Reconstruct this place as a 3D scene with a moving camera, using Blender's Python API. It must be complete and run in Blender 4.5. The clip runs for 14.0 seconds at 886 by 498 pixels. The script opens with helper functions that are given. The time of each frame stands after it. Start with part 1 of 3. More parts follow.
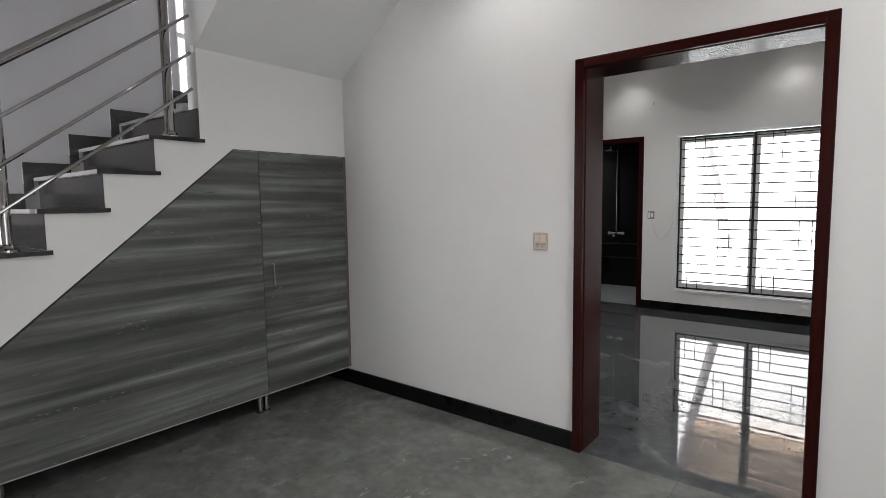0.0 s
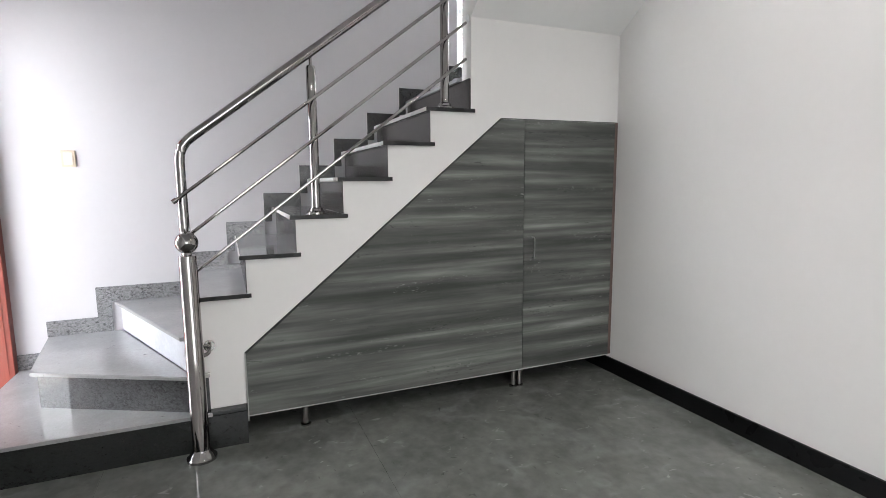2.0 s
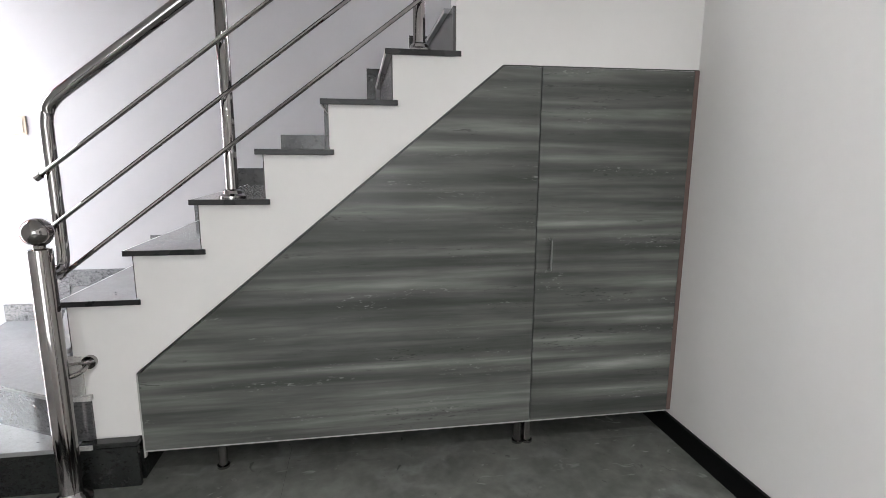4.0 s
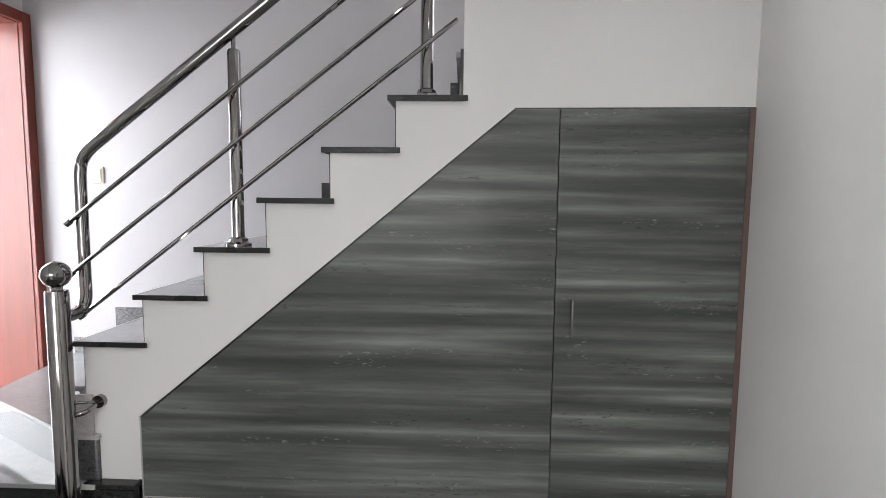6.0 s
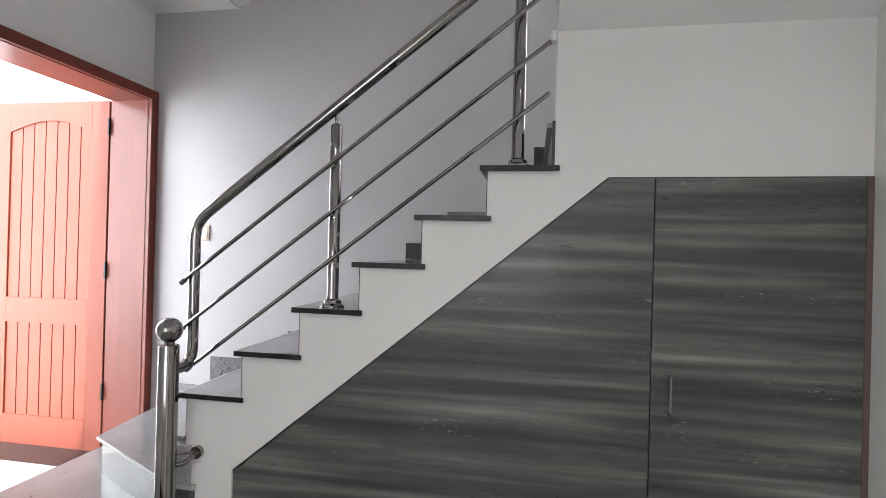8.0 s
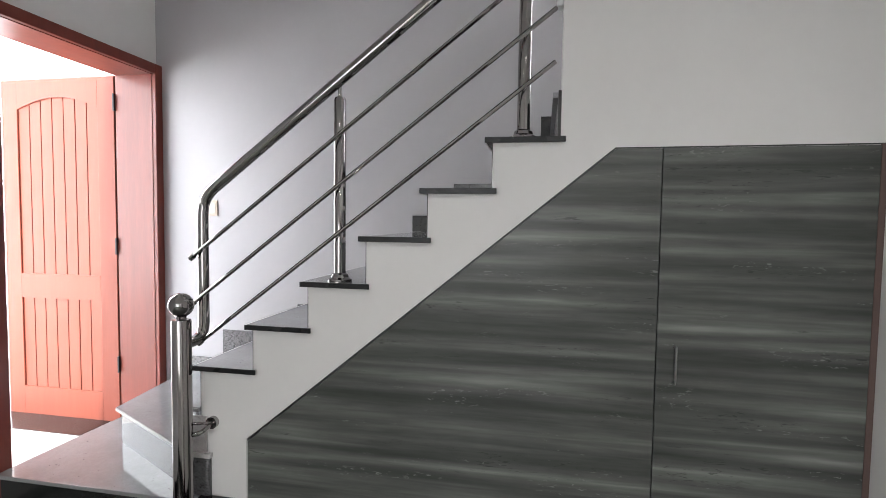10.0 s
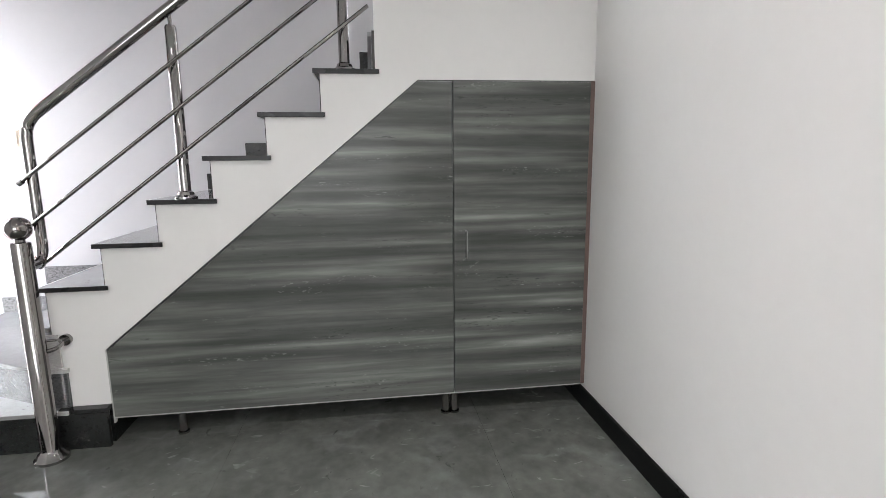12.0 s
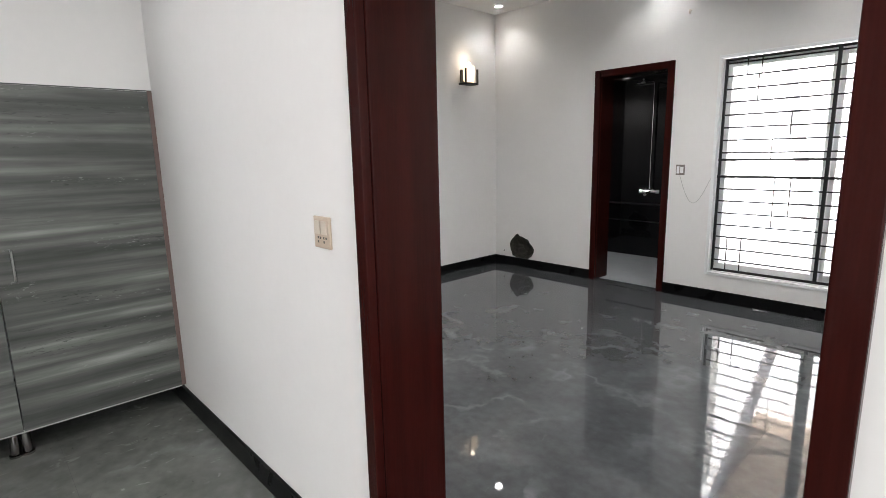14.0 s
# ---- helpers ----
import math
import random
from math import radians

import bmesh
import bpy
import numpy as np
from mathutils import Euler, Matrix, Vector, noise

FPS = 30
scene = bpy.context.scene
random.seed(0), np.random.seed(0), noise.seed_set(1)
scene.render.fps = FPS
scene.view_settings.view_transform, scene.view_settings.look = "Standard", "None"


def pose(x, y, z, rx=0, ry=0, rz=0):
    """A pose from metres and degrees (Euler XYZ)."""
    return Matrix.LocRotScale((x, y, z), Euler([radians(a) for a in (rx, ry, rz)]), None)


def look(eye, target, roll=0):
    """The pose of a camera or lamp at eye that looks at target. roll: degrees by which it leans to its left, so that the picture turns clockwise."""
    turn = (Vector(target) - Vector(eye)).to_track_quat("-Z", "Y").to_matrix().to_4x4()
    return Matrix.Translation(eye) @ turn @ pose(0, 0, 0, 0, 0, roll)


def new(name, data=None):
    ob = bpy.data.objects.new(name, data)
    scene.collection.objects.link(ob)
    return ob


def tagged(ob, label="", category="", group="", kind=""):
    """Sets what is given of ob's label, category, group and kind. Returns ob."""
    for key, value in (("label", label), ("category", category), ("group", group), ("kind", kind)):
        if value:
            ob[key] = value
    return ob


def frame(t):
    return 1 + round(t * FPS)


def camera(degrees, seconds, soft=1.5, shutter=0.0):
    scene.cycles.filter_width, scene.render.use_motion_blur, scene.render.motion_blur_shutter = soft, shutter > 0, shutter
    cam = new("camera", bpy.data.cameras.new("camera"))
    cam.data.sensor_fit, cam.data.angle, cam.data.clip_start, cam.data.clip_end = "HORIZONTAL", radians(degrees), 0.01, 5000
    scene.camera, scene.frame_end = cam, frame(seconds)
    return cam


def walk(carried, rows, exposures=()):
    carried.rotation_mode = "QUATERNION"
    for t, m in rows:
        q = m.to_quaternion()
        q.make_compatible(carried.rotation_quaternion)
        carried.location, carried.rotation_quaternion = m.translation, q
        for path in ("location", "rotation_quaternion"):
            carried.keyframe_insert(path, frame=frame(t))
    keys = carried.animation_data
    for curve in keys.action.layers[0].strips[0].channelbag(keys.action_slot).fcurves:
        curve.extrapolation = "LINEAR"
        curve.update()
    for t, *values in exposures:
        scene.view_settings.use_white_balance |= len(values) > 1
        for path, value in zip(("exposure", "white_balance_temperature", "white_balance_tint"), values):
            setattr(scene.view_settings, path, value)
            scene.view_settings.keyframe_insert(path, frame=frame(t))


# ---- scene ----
cam = camera(81.5, 14.0, soft=0.85)
METRES, EYE, TILT, LEAN, TURN = 8.0, 1.5, 0.0, 0.0, 37.2
PATH = [
    (0, (2.919, -2.525, 1.343), (1.677, -0.967, 1.163), -0.8),
    (0.5, (2.861, -2.693, 1.352), (1.327, -1.426, 1.154), 0.0),
    (1, (2.872, -2.758, 1.36), (1.223, -1.648, 1.137), -0.0),
    (1.5, (2.814, -2.627, 1.31), (1.062, -1.69, 1.077), -0.5),
    (2, (2.717, -2.388, 1.313), (0.89, -1.617, 1.052), -0.5),
    (2.5, (2.581, -2.185, 1.288), (0.713, -1.528, 1.004), -0.1),
    (3, (2.39, -1.925, 1.299), (0.495, -1.365, 0.989), 0.0),
    (5.5, (1.946, -1.071, 1.317), (-0.036, -1.093, 1.046), 0.5),
    (6, (1.948, -1.05, 1.328), (-0.042, -1.131, 1.147), 0.6),
    (6.5, (1.944, -1.061, 1.367), (-0.051, -1.167, 1.272), 0.9),
    (7, (1.946, -1.066, 1.394), (-0.048, -1.216, 1.361), 1.3),
    (7.5, (1.958, -1.092, 1.395), (-0.029, -1.321, 1.391), 1.5),
    (8, (1.966, -1.133, 1.392), (-0.004, -1.477, 1.399), 1.5),
    (8.2, (1.968, -1.147, 1.388), (0.008, -1.543, 1.394), 1.4),
    (10.5, (1.965, -1.093, 1.405), (-0.001, -1.431, 1.259), 0.7),
    (11, (2.003, -1.058, 1.341), (0.03, -1.322, 1.147), 0.5),
    (11.5, (2.194, -1.074, 1.333), (0.217, -1.154, 1.041), -0.5),
    (12, (2.475, -1.104, 1.304), (0.522, -0.829, 0.968), -0.6),
    (12.5, (2.629, -1.022, 1.352), (0.801, -0.294, 0.994), -0.2),
    (13, (2.802, -0.823, 1.352), (1.142, 0.228, 0.982), -1.1),
    (13.5, (2.896, -0.782, 1.345), (1.368, 0.455, 0.977), -1.2),
    (14, (2.93, -0.772, 1.348), (1.494, 0.571, 0.981), -1.2),
]
EXPOSURES = [(0.0, 0.83), (0.5, 0.95), (1.5, 1.33), (3.0, 1.52), (6.0, 1.34), (7.0, 1.11), (8.2, 1.12), (11.0, 1.2), (11.5, 1.33), (12.0, 1.55), (13.0, 1.22), (13.5, 1.6), (14.0, 1.65)]
walk(cam, [(t, look(eye, target, roll)) for t, eye, target, roll in PATH], EXPOSURES)

# world, sun, large lights
W = bpy.data.worlds.new("world")
scene.world = W
W.use_nodes = True
wn = W.node_tree.nodes
sky = wn.new("ShaderNodeTexSky")
sky.sky_type, sky.sun_disc = "NISHITA", False
sky.sun_elevation, sky.sun_rotation = radians(50), radians(87)
wn["Background"].inputs["Strength"].default_value = 0.15
W.node_tree.links.new(sky.outputs[0], wn["Background"].inputs["Color"])
sun = new("sun", bpy.data.lights.new("sun", "SUN"))
sun.data.energy, sun.data.angle, sun.data.color = 3.0, radians(0.5), (1.0, 0.95, 0.88)
sun.rotation_euler = (radians(40), 0, radians(93))


def area_light(name, m, w, h, energy, color=(1, 1, 1), spread=180):
    l = new(name, bpy.data.lights.new(name, "AREA"))
    l.data.shape, l.data.size, l.data.size_y = "RECTANGLE", w, h
    l.data.energy, l.data.color, l.data.spread = energy, color, radians(spread)
    l.matrix_world = m
    return l


STAIR_E, HALL_E, SPOT_E = 2, 20, 5.5
area_light("stair_window_light", look((-1.14, -0.38, 2.7), (0.5, -0.4, 2.5)), 0.46, 1.1, STAIR_E, (0.95, 0.98, 1.0))

# Fill light added behind the camera to brighten the hall.
area_light("hall_fill_light", look((5.46, -1.9, 1.5), (0, -1.6, 1.5)), 2.2, 1.8, HALL_E, (0.98, 0.99, 1.0))

# materials
def mat(name, color, rough=0.5, metal=0.0, bump=0.0, scale=8.0, vary=0.08, detail=4.0, spec=0.5, stretch=(1, 1, 1), rvary=0.0):
    m = bpy.data.materials.new(name)
    m.use_nodes = True
    nt = m.node_tree
    b = nt.nodes["Principled BSDF"]
    b.inputs["Roughness"].default_value, b.inputs["Metallic"].default_value = rough, metal
    b.inputs["Specular IOR Level"].default_value = spec
    tc = nt.nodes.new("ShaderNodeTexCoord")
    mp = nt.nodes.new("ShaderNodeMapping")
    mp.inputs["Scale"].default_value = stretch
    nt.links.new(tc.outputs["Object"], mp.inputs[0])
    n1 = nt.nodes.new("ShaderNodeTexNoise")
    n1.inputs["Scale"].default_value, n1.inputs["Detail"].default_value = scale, detail
    n2 = nt.nodes.new("ShaderNodeTexNoise")
    n2.inputs["Scale"].default_value, n2.inputs["Detail"].default_value = scale * 9, 3
    for n in (n1, n2):
        nt.links.new(mp.outputs[0], n.inputs["Vector"])
    mx = nt.nodes.new("ShaderNodeMix")
    nt.links.new(n1.outputs[0], mx.inputs[2])
    nt.links.new(n2.outputs[0], mx.inputs[3])
    mx.inputs[0].default_value = 0.35
    rp = nt.nodes.new("ShaderNodeValToRGB")
    rp.color_ramp.elements[0].position, rp.color_ramp.elements[1].position = 0.3, 0.7
    rp.color_ramp.elements[0].color = (*[c * (1 - vary) for c in color], 1)
    rp.color_ramp.elements[1].color = (*[min(1, c * (1 + vary)) for c in color], 1)
    nt.links.new(mx.outputs[0], rp.inputs[0])
    nt.links.new(rp.outputs[0], b.inputs["Base Color"])
    if rvary:
        mr = nt.nodes.new("ShaderNodeMapRange")
        mr.inputs[3].default_value, mr.inputs[4].default_value = max(0.02, rough - rvary), rough + rvary
        nt.links.new(n1.outputs[0], mr.inputs[0])
        nt.links.new(mr.outputs[0], b.inputs["Roughness"])
    if bump:
        bp = nt.nodes.new("ShaderNodeBump")
        bp.inputs["Strength"].default_value, bp.inputs["Distance"].default_value = bump, 0.004
        nt.links.new(mx.outputs[0], bp.inputs["Height"])
        nt.links.new(bp.outputs[0], b.inputs["Normal"])
    return m


def glow(name, color, strength):
    m = bpy.data.materials.new(name)
    m.use_nodes = True
    b = m.node_tree.nodes["Principled BSDF"]
    b.inputs["Base Color"].default_value = (*color, 1)
    b.inputs["Emission Color"].default_value = (*color, 1)
    b.inputs["Emission Strength"].default_value = strength
    return m


def ramp_over(m, texture_color, stops):
    nt = m.node_tree
    r = nt.nodes.new("ShaderNodeValToRGB")
    while len(r.color_ramp.elements) < len(stops):
        r.color_ramp.elements.new(0.5)
    for e, (p, c) in zip(r.color_ramp.elements, stops):
        e.position, e.color = p, (*c, 1)
    nt.links.new(texture_color, r.inputs[0])
    return r


def stone_floor(name, tone, flecks=1.0):
    """Grey polished porcelain with cloudy tone, thin pale veins and dusty smears."""
    m = mat(name, tone, 0.09, scale=2.4, vary=0.3, spec=0.55)
    nt = m.node_tree
    b = nt.nodes["Principled BSDF"]
    base = b.inputs["Base Color"].links[0].from_socket
    tc = nt.nodes.new("ShaderNodeTexCoord")
    warp = nt.nodes.new("ShaderNodeTexNoise")
    warp.inputs["Scale"].default_value, warp.inputs["Detail"].default_value = 2.2, 6
    nt.links.new(tc.outputs["Object"], warp.inputs["Vector"])
    add = nt.nodes.new("ShaderNodeMix")
    add.data_type = "VECTOR"
    add.inputs[0].default_value = 0.55
    nt.links.new(tc.outputs["Object"], add.inputs[4])
    nt.links.new(warp.outputs["Color"], add.inputs[5])
    v = nt.nodes.new("ShaderNodeTexNoise")
    v.inputs["Scale"].default_value, v.inputs["Detail"].default_value = 3.4, 2
    nt.links.new(add.outputs[1], v.inputs["Vector"])
    vein = ramp_over(m, v.outputs[0], [(0.43, (0, 0, 0)), (0.49, (1, 1, 1)), (0.55, (0, 0, 0))])
    patch = nt.nodes.new("ShaderNodeTexNoise")
    patch.inputs["Scale"].default_value = 3.1
    nt.links.new(tc.outputs["Object"], patch.inputs["Vector"])
    pm = ramp_over(m, patch.outputs[0], [(0.46, (0, 0, 0)), (0.62, (1, 1, 1))])
    mul = nt.nodes.new("ShaderNodeMath")
    mul.operation = "MULTIPLY"
    nt.links.new(vein.outputs[0], mul.inputs[0])
    nt.links.new(pm.outputs[0], mul.inputs[1])
    sc = nt.nodes.new("ShaderNodeMath")
    sc.operation = "MULTIPLY"
    sc.inputs[1].default_value = 0.2
    nt.links.new(mul.outputs[0], sc.inputs[0])
    mx = nt.nodes.new("ShaderNodeMix")
    mx.data_type = "RGBA"
    nt.links.new(sc.outputs[0], mx.inputs[0])
    nt.links.new(base, mx.inputs[6])
    mx.inputs[7].default_value = (0.32, 0.33, 0.33, 1)
    chip = nt.nodes.new("ShaderNodeTexNoise")
    chip.inputs["Scale"].default_value, chip.inputs["Detail"].default_value = 14, 2
    nt.links.new(tc.outputs["Object"], chip.inputs["Vector"])
    cr = ramp_over(m, chip.outputs[0], [(0.7, (0, 0, 0)), (0.76, grey(0.16 * flecks))])
    low = nt.nodes.new("ShaderNodeTexNoise")
    low.inputs["Scale"].default_value, low.inputs["Detail"].default_value = 9, 4
    nt.links.new(tc.outputs["Object"], low.inputs["Vector"])
    lr = ramp_over(m, low.outputs[0], [(0.33, (0.84, 0.84, 0.84)), (0.6, (1.04, 1.04, 1.04))])
    ml = nt.nodes.new("ShaderNodeMix")
    ml.data_type, ml.blend_type = "RGBA", "MULTIPLY"
    ml.inputs[0].default_value = 1.0
    nt.links.new(mx.outputs[2], ml.inputs[6])
    nt.links.new(lr.outputs[0], ml.inputs[7])
    mc = nt.nodes.new("ShaderNodeMix")
    mc.data_type = "RGBA"
    nt.links.new(cr.outputs[0], mc.inputs[0])
    nt.links.new(ml.outputs[2], mc.inputs[6])
    mc.inputs[7].default_value = (0.4, 0.41, 0.4, 1)
    where = ramp_over(m, noise_over(nt, tc.outputs["Object"], (1, 1, 1), 2.1, 2), [(0.42, grey(0)), (0.6, grey(1))]).outputs[0]
    streak = ramp_over(m, noise_over(nt, tc.outputs["Object"], (1.7, 1, 1), 11, 2, 0.5, 1.0), [(0.66, grey(0)), (0.73, grey(0.36 * flecks))]).outputs[0]
    c = blend(nt, "MIX", times(nt, streak, where), mc.outputs[2], (0.42, 0.43, 0.41, 1))
    scuff = ramp_over(m, noise_over(nt, tc.outputs["Object"], (1, 1.5, 1), 15, 3, 0.5, 1.0), [(0.68, grey(0)), (0.74, grey(0.5 * flecks))]).outputs[0]
    c = blend(nt, "MIX", scuff, c, (0.025, 0.025, 0.024, 1))
    nt.links.new(c, b.inputs["Base Color"])
    dust = nt.nodes.new("ShaderNodeTexNoise")
    dust.inputs["Scale"].default_value, dust.inputs["Detail"].default_value = 6, 8
    nt.links.new(tc.outputs["Object"], dust.inputs["Vector"])
    mr = nt.nodes.new("ShaderNodeMapRange")
    mr.inputs[1].default_value, mr.inputs[2].default_value = 0.35, 0.75
    mr.inputs[3].default_value, mr.inputs[4].default_value = 0.012, 0.045
    nt.links.new(dust.outputs[0], mr.inputs[0])
    nt.links.new(mr.outputs[0], b.inputs["Roughness"])
    wave = nt.nodes.new("ShaderNodeTexNoise")
    wave.inputs["Scale"].default_value, wave.inputs["Detail"].default_value = 7, 1
    nt.links.new(tc.outputs["Object"], wave.inputs["Vector"])
    bp = nt.nodes.new("ShaderNodeBump")
    bp.inputs["Strength"].default_value, bp.inputs["Distance"].default_value = 0.05, 0.004
    nt.links.new(wave.outputs[0], bp.inputs["Height"])
    nt.links.new(bp.outputs[0], b.inputs["Normal"])
    return m


def noise_over(nt, vector, scale, freq=1.0, detail=4.0, rough=0.5, distort=0.0):
    """Noise on coordinates stretched by scale; its value socket."""
    mp = nt.nodes.new("ShaderNodeMapping")
    mp.inputs["Scale"].default_value = scale
    nt.links.new(vector, mp.inputs[0])
    n = nt.nodes.new("ShaderNodeTexNoise")
    n.inputs["Scale"].default_value, n.inputs["Detail"].default_value = freq, detail
    n.inputs["Roughness"].default_value, n.inputs["Distortion"].default_value = rough, distort
    nt.links.new(mp.outputs[0], n.inputs["Vector"])
    return n.outputs[0]


def blend(nt, mode, factor, a, b):
    """Two colours mixed; factor and b are sockets or values."""
    mx = nt.nodes.new("ShaderNodeMix")
    mx.data_type, mx.blend_type = "RGBA", mode
    for socket, value in ((mx.inputs[0], factor), (mx.inputs[6], a), (mx.inputs[7], b)):
        if isinstance(value, bpy.types.NodeSocket):
            nt.links.new(value, socket)
        else:
            socket.default_value = value
    return mx.outputs[2]


def times(nt, a, b):
    m = nt.nodes.new("ShaderNodeMath")
    m.operation = "MULTIPLY"
    nt.links.new(a, m.inputs[0])
    if isinstance(b, bpy.types.NodeSocket):
        nt.links.new(b, m.inputs[1])
    else:
        m.inputs[1].default_value = b
    return m.outputs[0]


def grey(v):
    return (v, v, v)


def granite(name, dark, light, rough, scale=160, chips=0.0):
    """Crystalline stone: uneven grains at two sizes over a cloudy ground, with a few dark chips."""
    m = mat(name, light, rough, scale=5, vary=0.14, rvary=rough * 0.4)
    nt = m.node_tree
    b = nt.nodes["Principled BSDF"]
    base = b.inputs["Base Color"].links[0].from_socket
    tc = nt.nodes.new("ShaderNodeTexCoord")
    v = tc.outputs["Object"]
    small = ramp_over(m, noise_over(nt, v, (1, 0.75, 1.2), scale, 5, 0.7, 0.6), [(0.36, grey(1)), (0.6, grey(0))]).outputs[0]
    large = ramp_over(m, noise_over(nt, v, (1, 0.7, 1.3), scale * 0.3, 3, 0.6, 1.0), [(0.35, grey(1)), (0.65, grey(0.35))]).outputs[0]
    c = blend(nt, "MIX", times(nt, small, large), base, (*dark, 1))
    if chips:
        spot = ramp_over(m, noise_over(nt, v, (1.6, 0.6, 1), 26, 2, 0.5, 1.5), [(0.73, grey(0)), (0.76, grey(chips))]).outputs[0]
        c = blend(nt, "MIX", spot, c, (0.03, 0.03, 0.03, 1))
    nt.links.new(c, b.inputs["Base Color"])
    return m


def laminate(name):
    """Grey weathered-wood laminate: soft level bands with finer grain and rows of small pale and dark flecks."""
    m = mat(name, (0.13, 0.135, 0.13), 0.45, scale=3, vary=0.1, spec=0.3)
    nt = m.node_tree
    b = nt.nodes["Principled BSDF"]
    tc = nt.nodes.new("ShaderNodeTexCoord")
    oi = nt.nodes.new("ShaderNodeObjectInfo")
    sh = nt.nodes.new("ShaderNodeVectorMath")
    sh.operation = "MULTIPLY_ADD"
    sh.inputs[1].default_value = (9, 9, 9)
    nt.links.new(oi.outputs["Random"], sh.inputs[0])
    nt.links.new(tc.outputs["Object"], sh.inputs[2])
    v = sh.outputs[0]
    band = noise_over(nt, v, (1, 0.6, 18), detail=1.5, rough=0.4, distort=0.3)
    fine = noise_over(nt, v, (1, 1.3, 30), detail=3, rough=0.5, distort=0.4)
    cloud = noise_over(nt, v, (1, 1.3, 2.6), detail=2)
    mixed = nt.nodes.new("ShaderNodeMix")
    mixed.inputs[0].default_value = 0.36
    nt.links.new(band, mixed.inputs[2])
    nt.links.new(fine, mixed.inputs[3])
    c = ramp_over(m, mixed.outputs[0], [(0.33, (0.046, 0.049, 0.045)), (0.44, (0.072, 0.076, 0.070)), (0.52, (0.104, 0.109, 0.101)), (0.6, (0.15, 0.157, 0.145)), (0.69, (0.25, 0.26, 0.242))]).outputs[0]
    c = blend(nt, "MULTIPLY", 1.0, c, ramp_over(m, cloud, [(0.3, grey(0.8)), (0.7, grey(1.18))]).outputs[0])
    grain = noise_over(nt, v, (1, 9, 80), detail=4, distort=0.6)
    c = blend(nt, "MULTIPLY", 0.8, c, ramp_over(m, grain, [(0.3, grey(0.88)), (0.7, grey(1.12))]).outputs[0])
    rows = ramp_over(m, noise_over(nt, v, (1, 2.2, 17), detail=2), [(0.58, grey(0)), (0.66, grey(1))]).outputs[0]
    pale = ramp_over(m, noise_over(nt, v, (1, 30, 110), detail=3, distort=0.8), [(0.6, grey(0)), (0.68, grey(0.42))]).outputs[0]
    c = blend(nt, "MIX", times(nt, pale, rows), c, (0.33, 0.345, 0.33, 1))
    rows2 = ramp_over(m, noise_over(nt, v, (1, 1.6, 12.5), detail=2), [(0.56, grey(0)), (0.64, grey(1))]).outputs[0]
    dark = ramp_over(m, noise_over(nt, v, (1, 17, 120), detail=3, distort=1.2), [(0.6, grey(0)), (0.68, grey(0.6))]).outputs[0]
    c = blend(nt, "MIX", times(nt, dark, rows2), c, (0.022, 0.023, 0.022, 1))
    nt.links.new(c, b.inputs["Base Color"])
    b.inputs["Coat Weight"].default_value, b.inputs["Coat Roughness"].default_value = 0.2, 0.14
    bp = nt.nodes.new("ShaderNodeBump")
    bp.inputs["Strength"].default_value, bp.inputs["Distance"].default_value = 0.12, 0.002
    nt.links.new(mixed.outputs[0], bp.inputs["Height"])
    nt.links.new(bp.outputs[0], b.inputs["Normal"])
    return m


def timber(name, dark, light, rough, axis=2):
    s = [14, 14, 14]
    s[axis] = 0.9
    m = mat(name, dark, rough, scale=1.6, vary=0.1, stretch=s, bump=0.02, detail=6)
    nt = m.node_tree
    ramp = [n for n in nt.nodes if n.type == "VALTORGB"][0]
    ramp.color_ramp.elements[0].color, ramp.color_ramp.elements[1].color = (*dark, 1), (*light, 1)
    ramp.color_ramp.elements[0].position, ramp.color_ramp.elements[1].position = 0.2, 0.85
    return m


PAINT = mat("wall_paint", (0.735, 0.722, 0.71), 0.55, bump=0.06, scale=3, vary=0.02)
# Lilac-grey for the stair wall, darkened so its dimness is in the colour.
LILAC = mat("shade_darkened_paint", (0.42, 0.407, 0.422), 0.55, bump=0.06, scale=3, vary=0.02)
CEIL = mat("ceiling_paint", (0.76, 0.76, 0.75), 0.7, bump=0.05, scale=3, vary=0.02)
TILE = stone_floor("olive_grey_porcelain", (0.119, 0.123, 0.113))
TILE_BED = stone_floor("blue_grey_porcelain", (0.066, 0.070, 0.073), 0.12)
GROUT = mat("grout", (0.05, 0.052, 0.052), 0.8, scale=20)
MARBLE = mat("pale_marble", (0.42, 0.43, 0.46), 0.15, scale=5, vary=0.12)
BLACK = granite("black_granite", (0.003, 0.003, 0.003), (0.006, 0.006, 0.0065), 0.3)
BLACK.node_tree.nodes["Principled BSDF"].inputs["Specular IOR Level"].default_value = 0.1
# Same granite as TOP, darker: the risers' weaker light is put into the colour.
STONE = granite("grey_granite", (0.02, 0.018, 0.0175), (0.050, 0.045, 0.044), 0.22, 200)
# Tread edges turned from the door light; their shade is in the colour.
NOSE = granite("shaded_granite_edge", (0.010, 0.010, 0.011), (0.022, 0.022, 0.023), 0.28, 200)
NOSE.node_tree.nodes["Principled BSDF"].inputs["Specular IOR Level"].default_value = 0.25
# Upper skirting's tone, darkened because the door light falls off up the stairs.
SKIRT = granite("shaded_skirting_granite", (0.006, 0.006, 0.006), (0.022, 0.0215, 0.021), 0.2, 120)
# Pale end pieces, and edges whose doorway light is put into the colour.
PALE_STONE = granite("pale_stone_lit_edge", (0.3, 0.29, 0.285), (0.5, 0.49, 0.48), 0.3, 150)
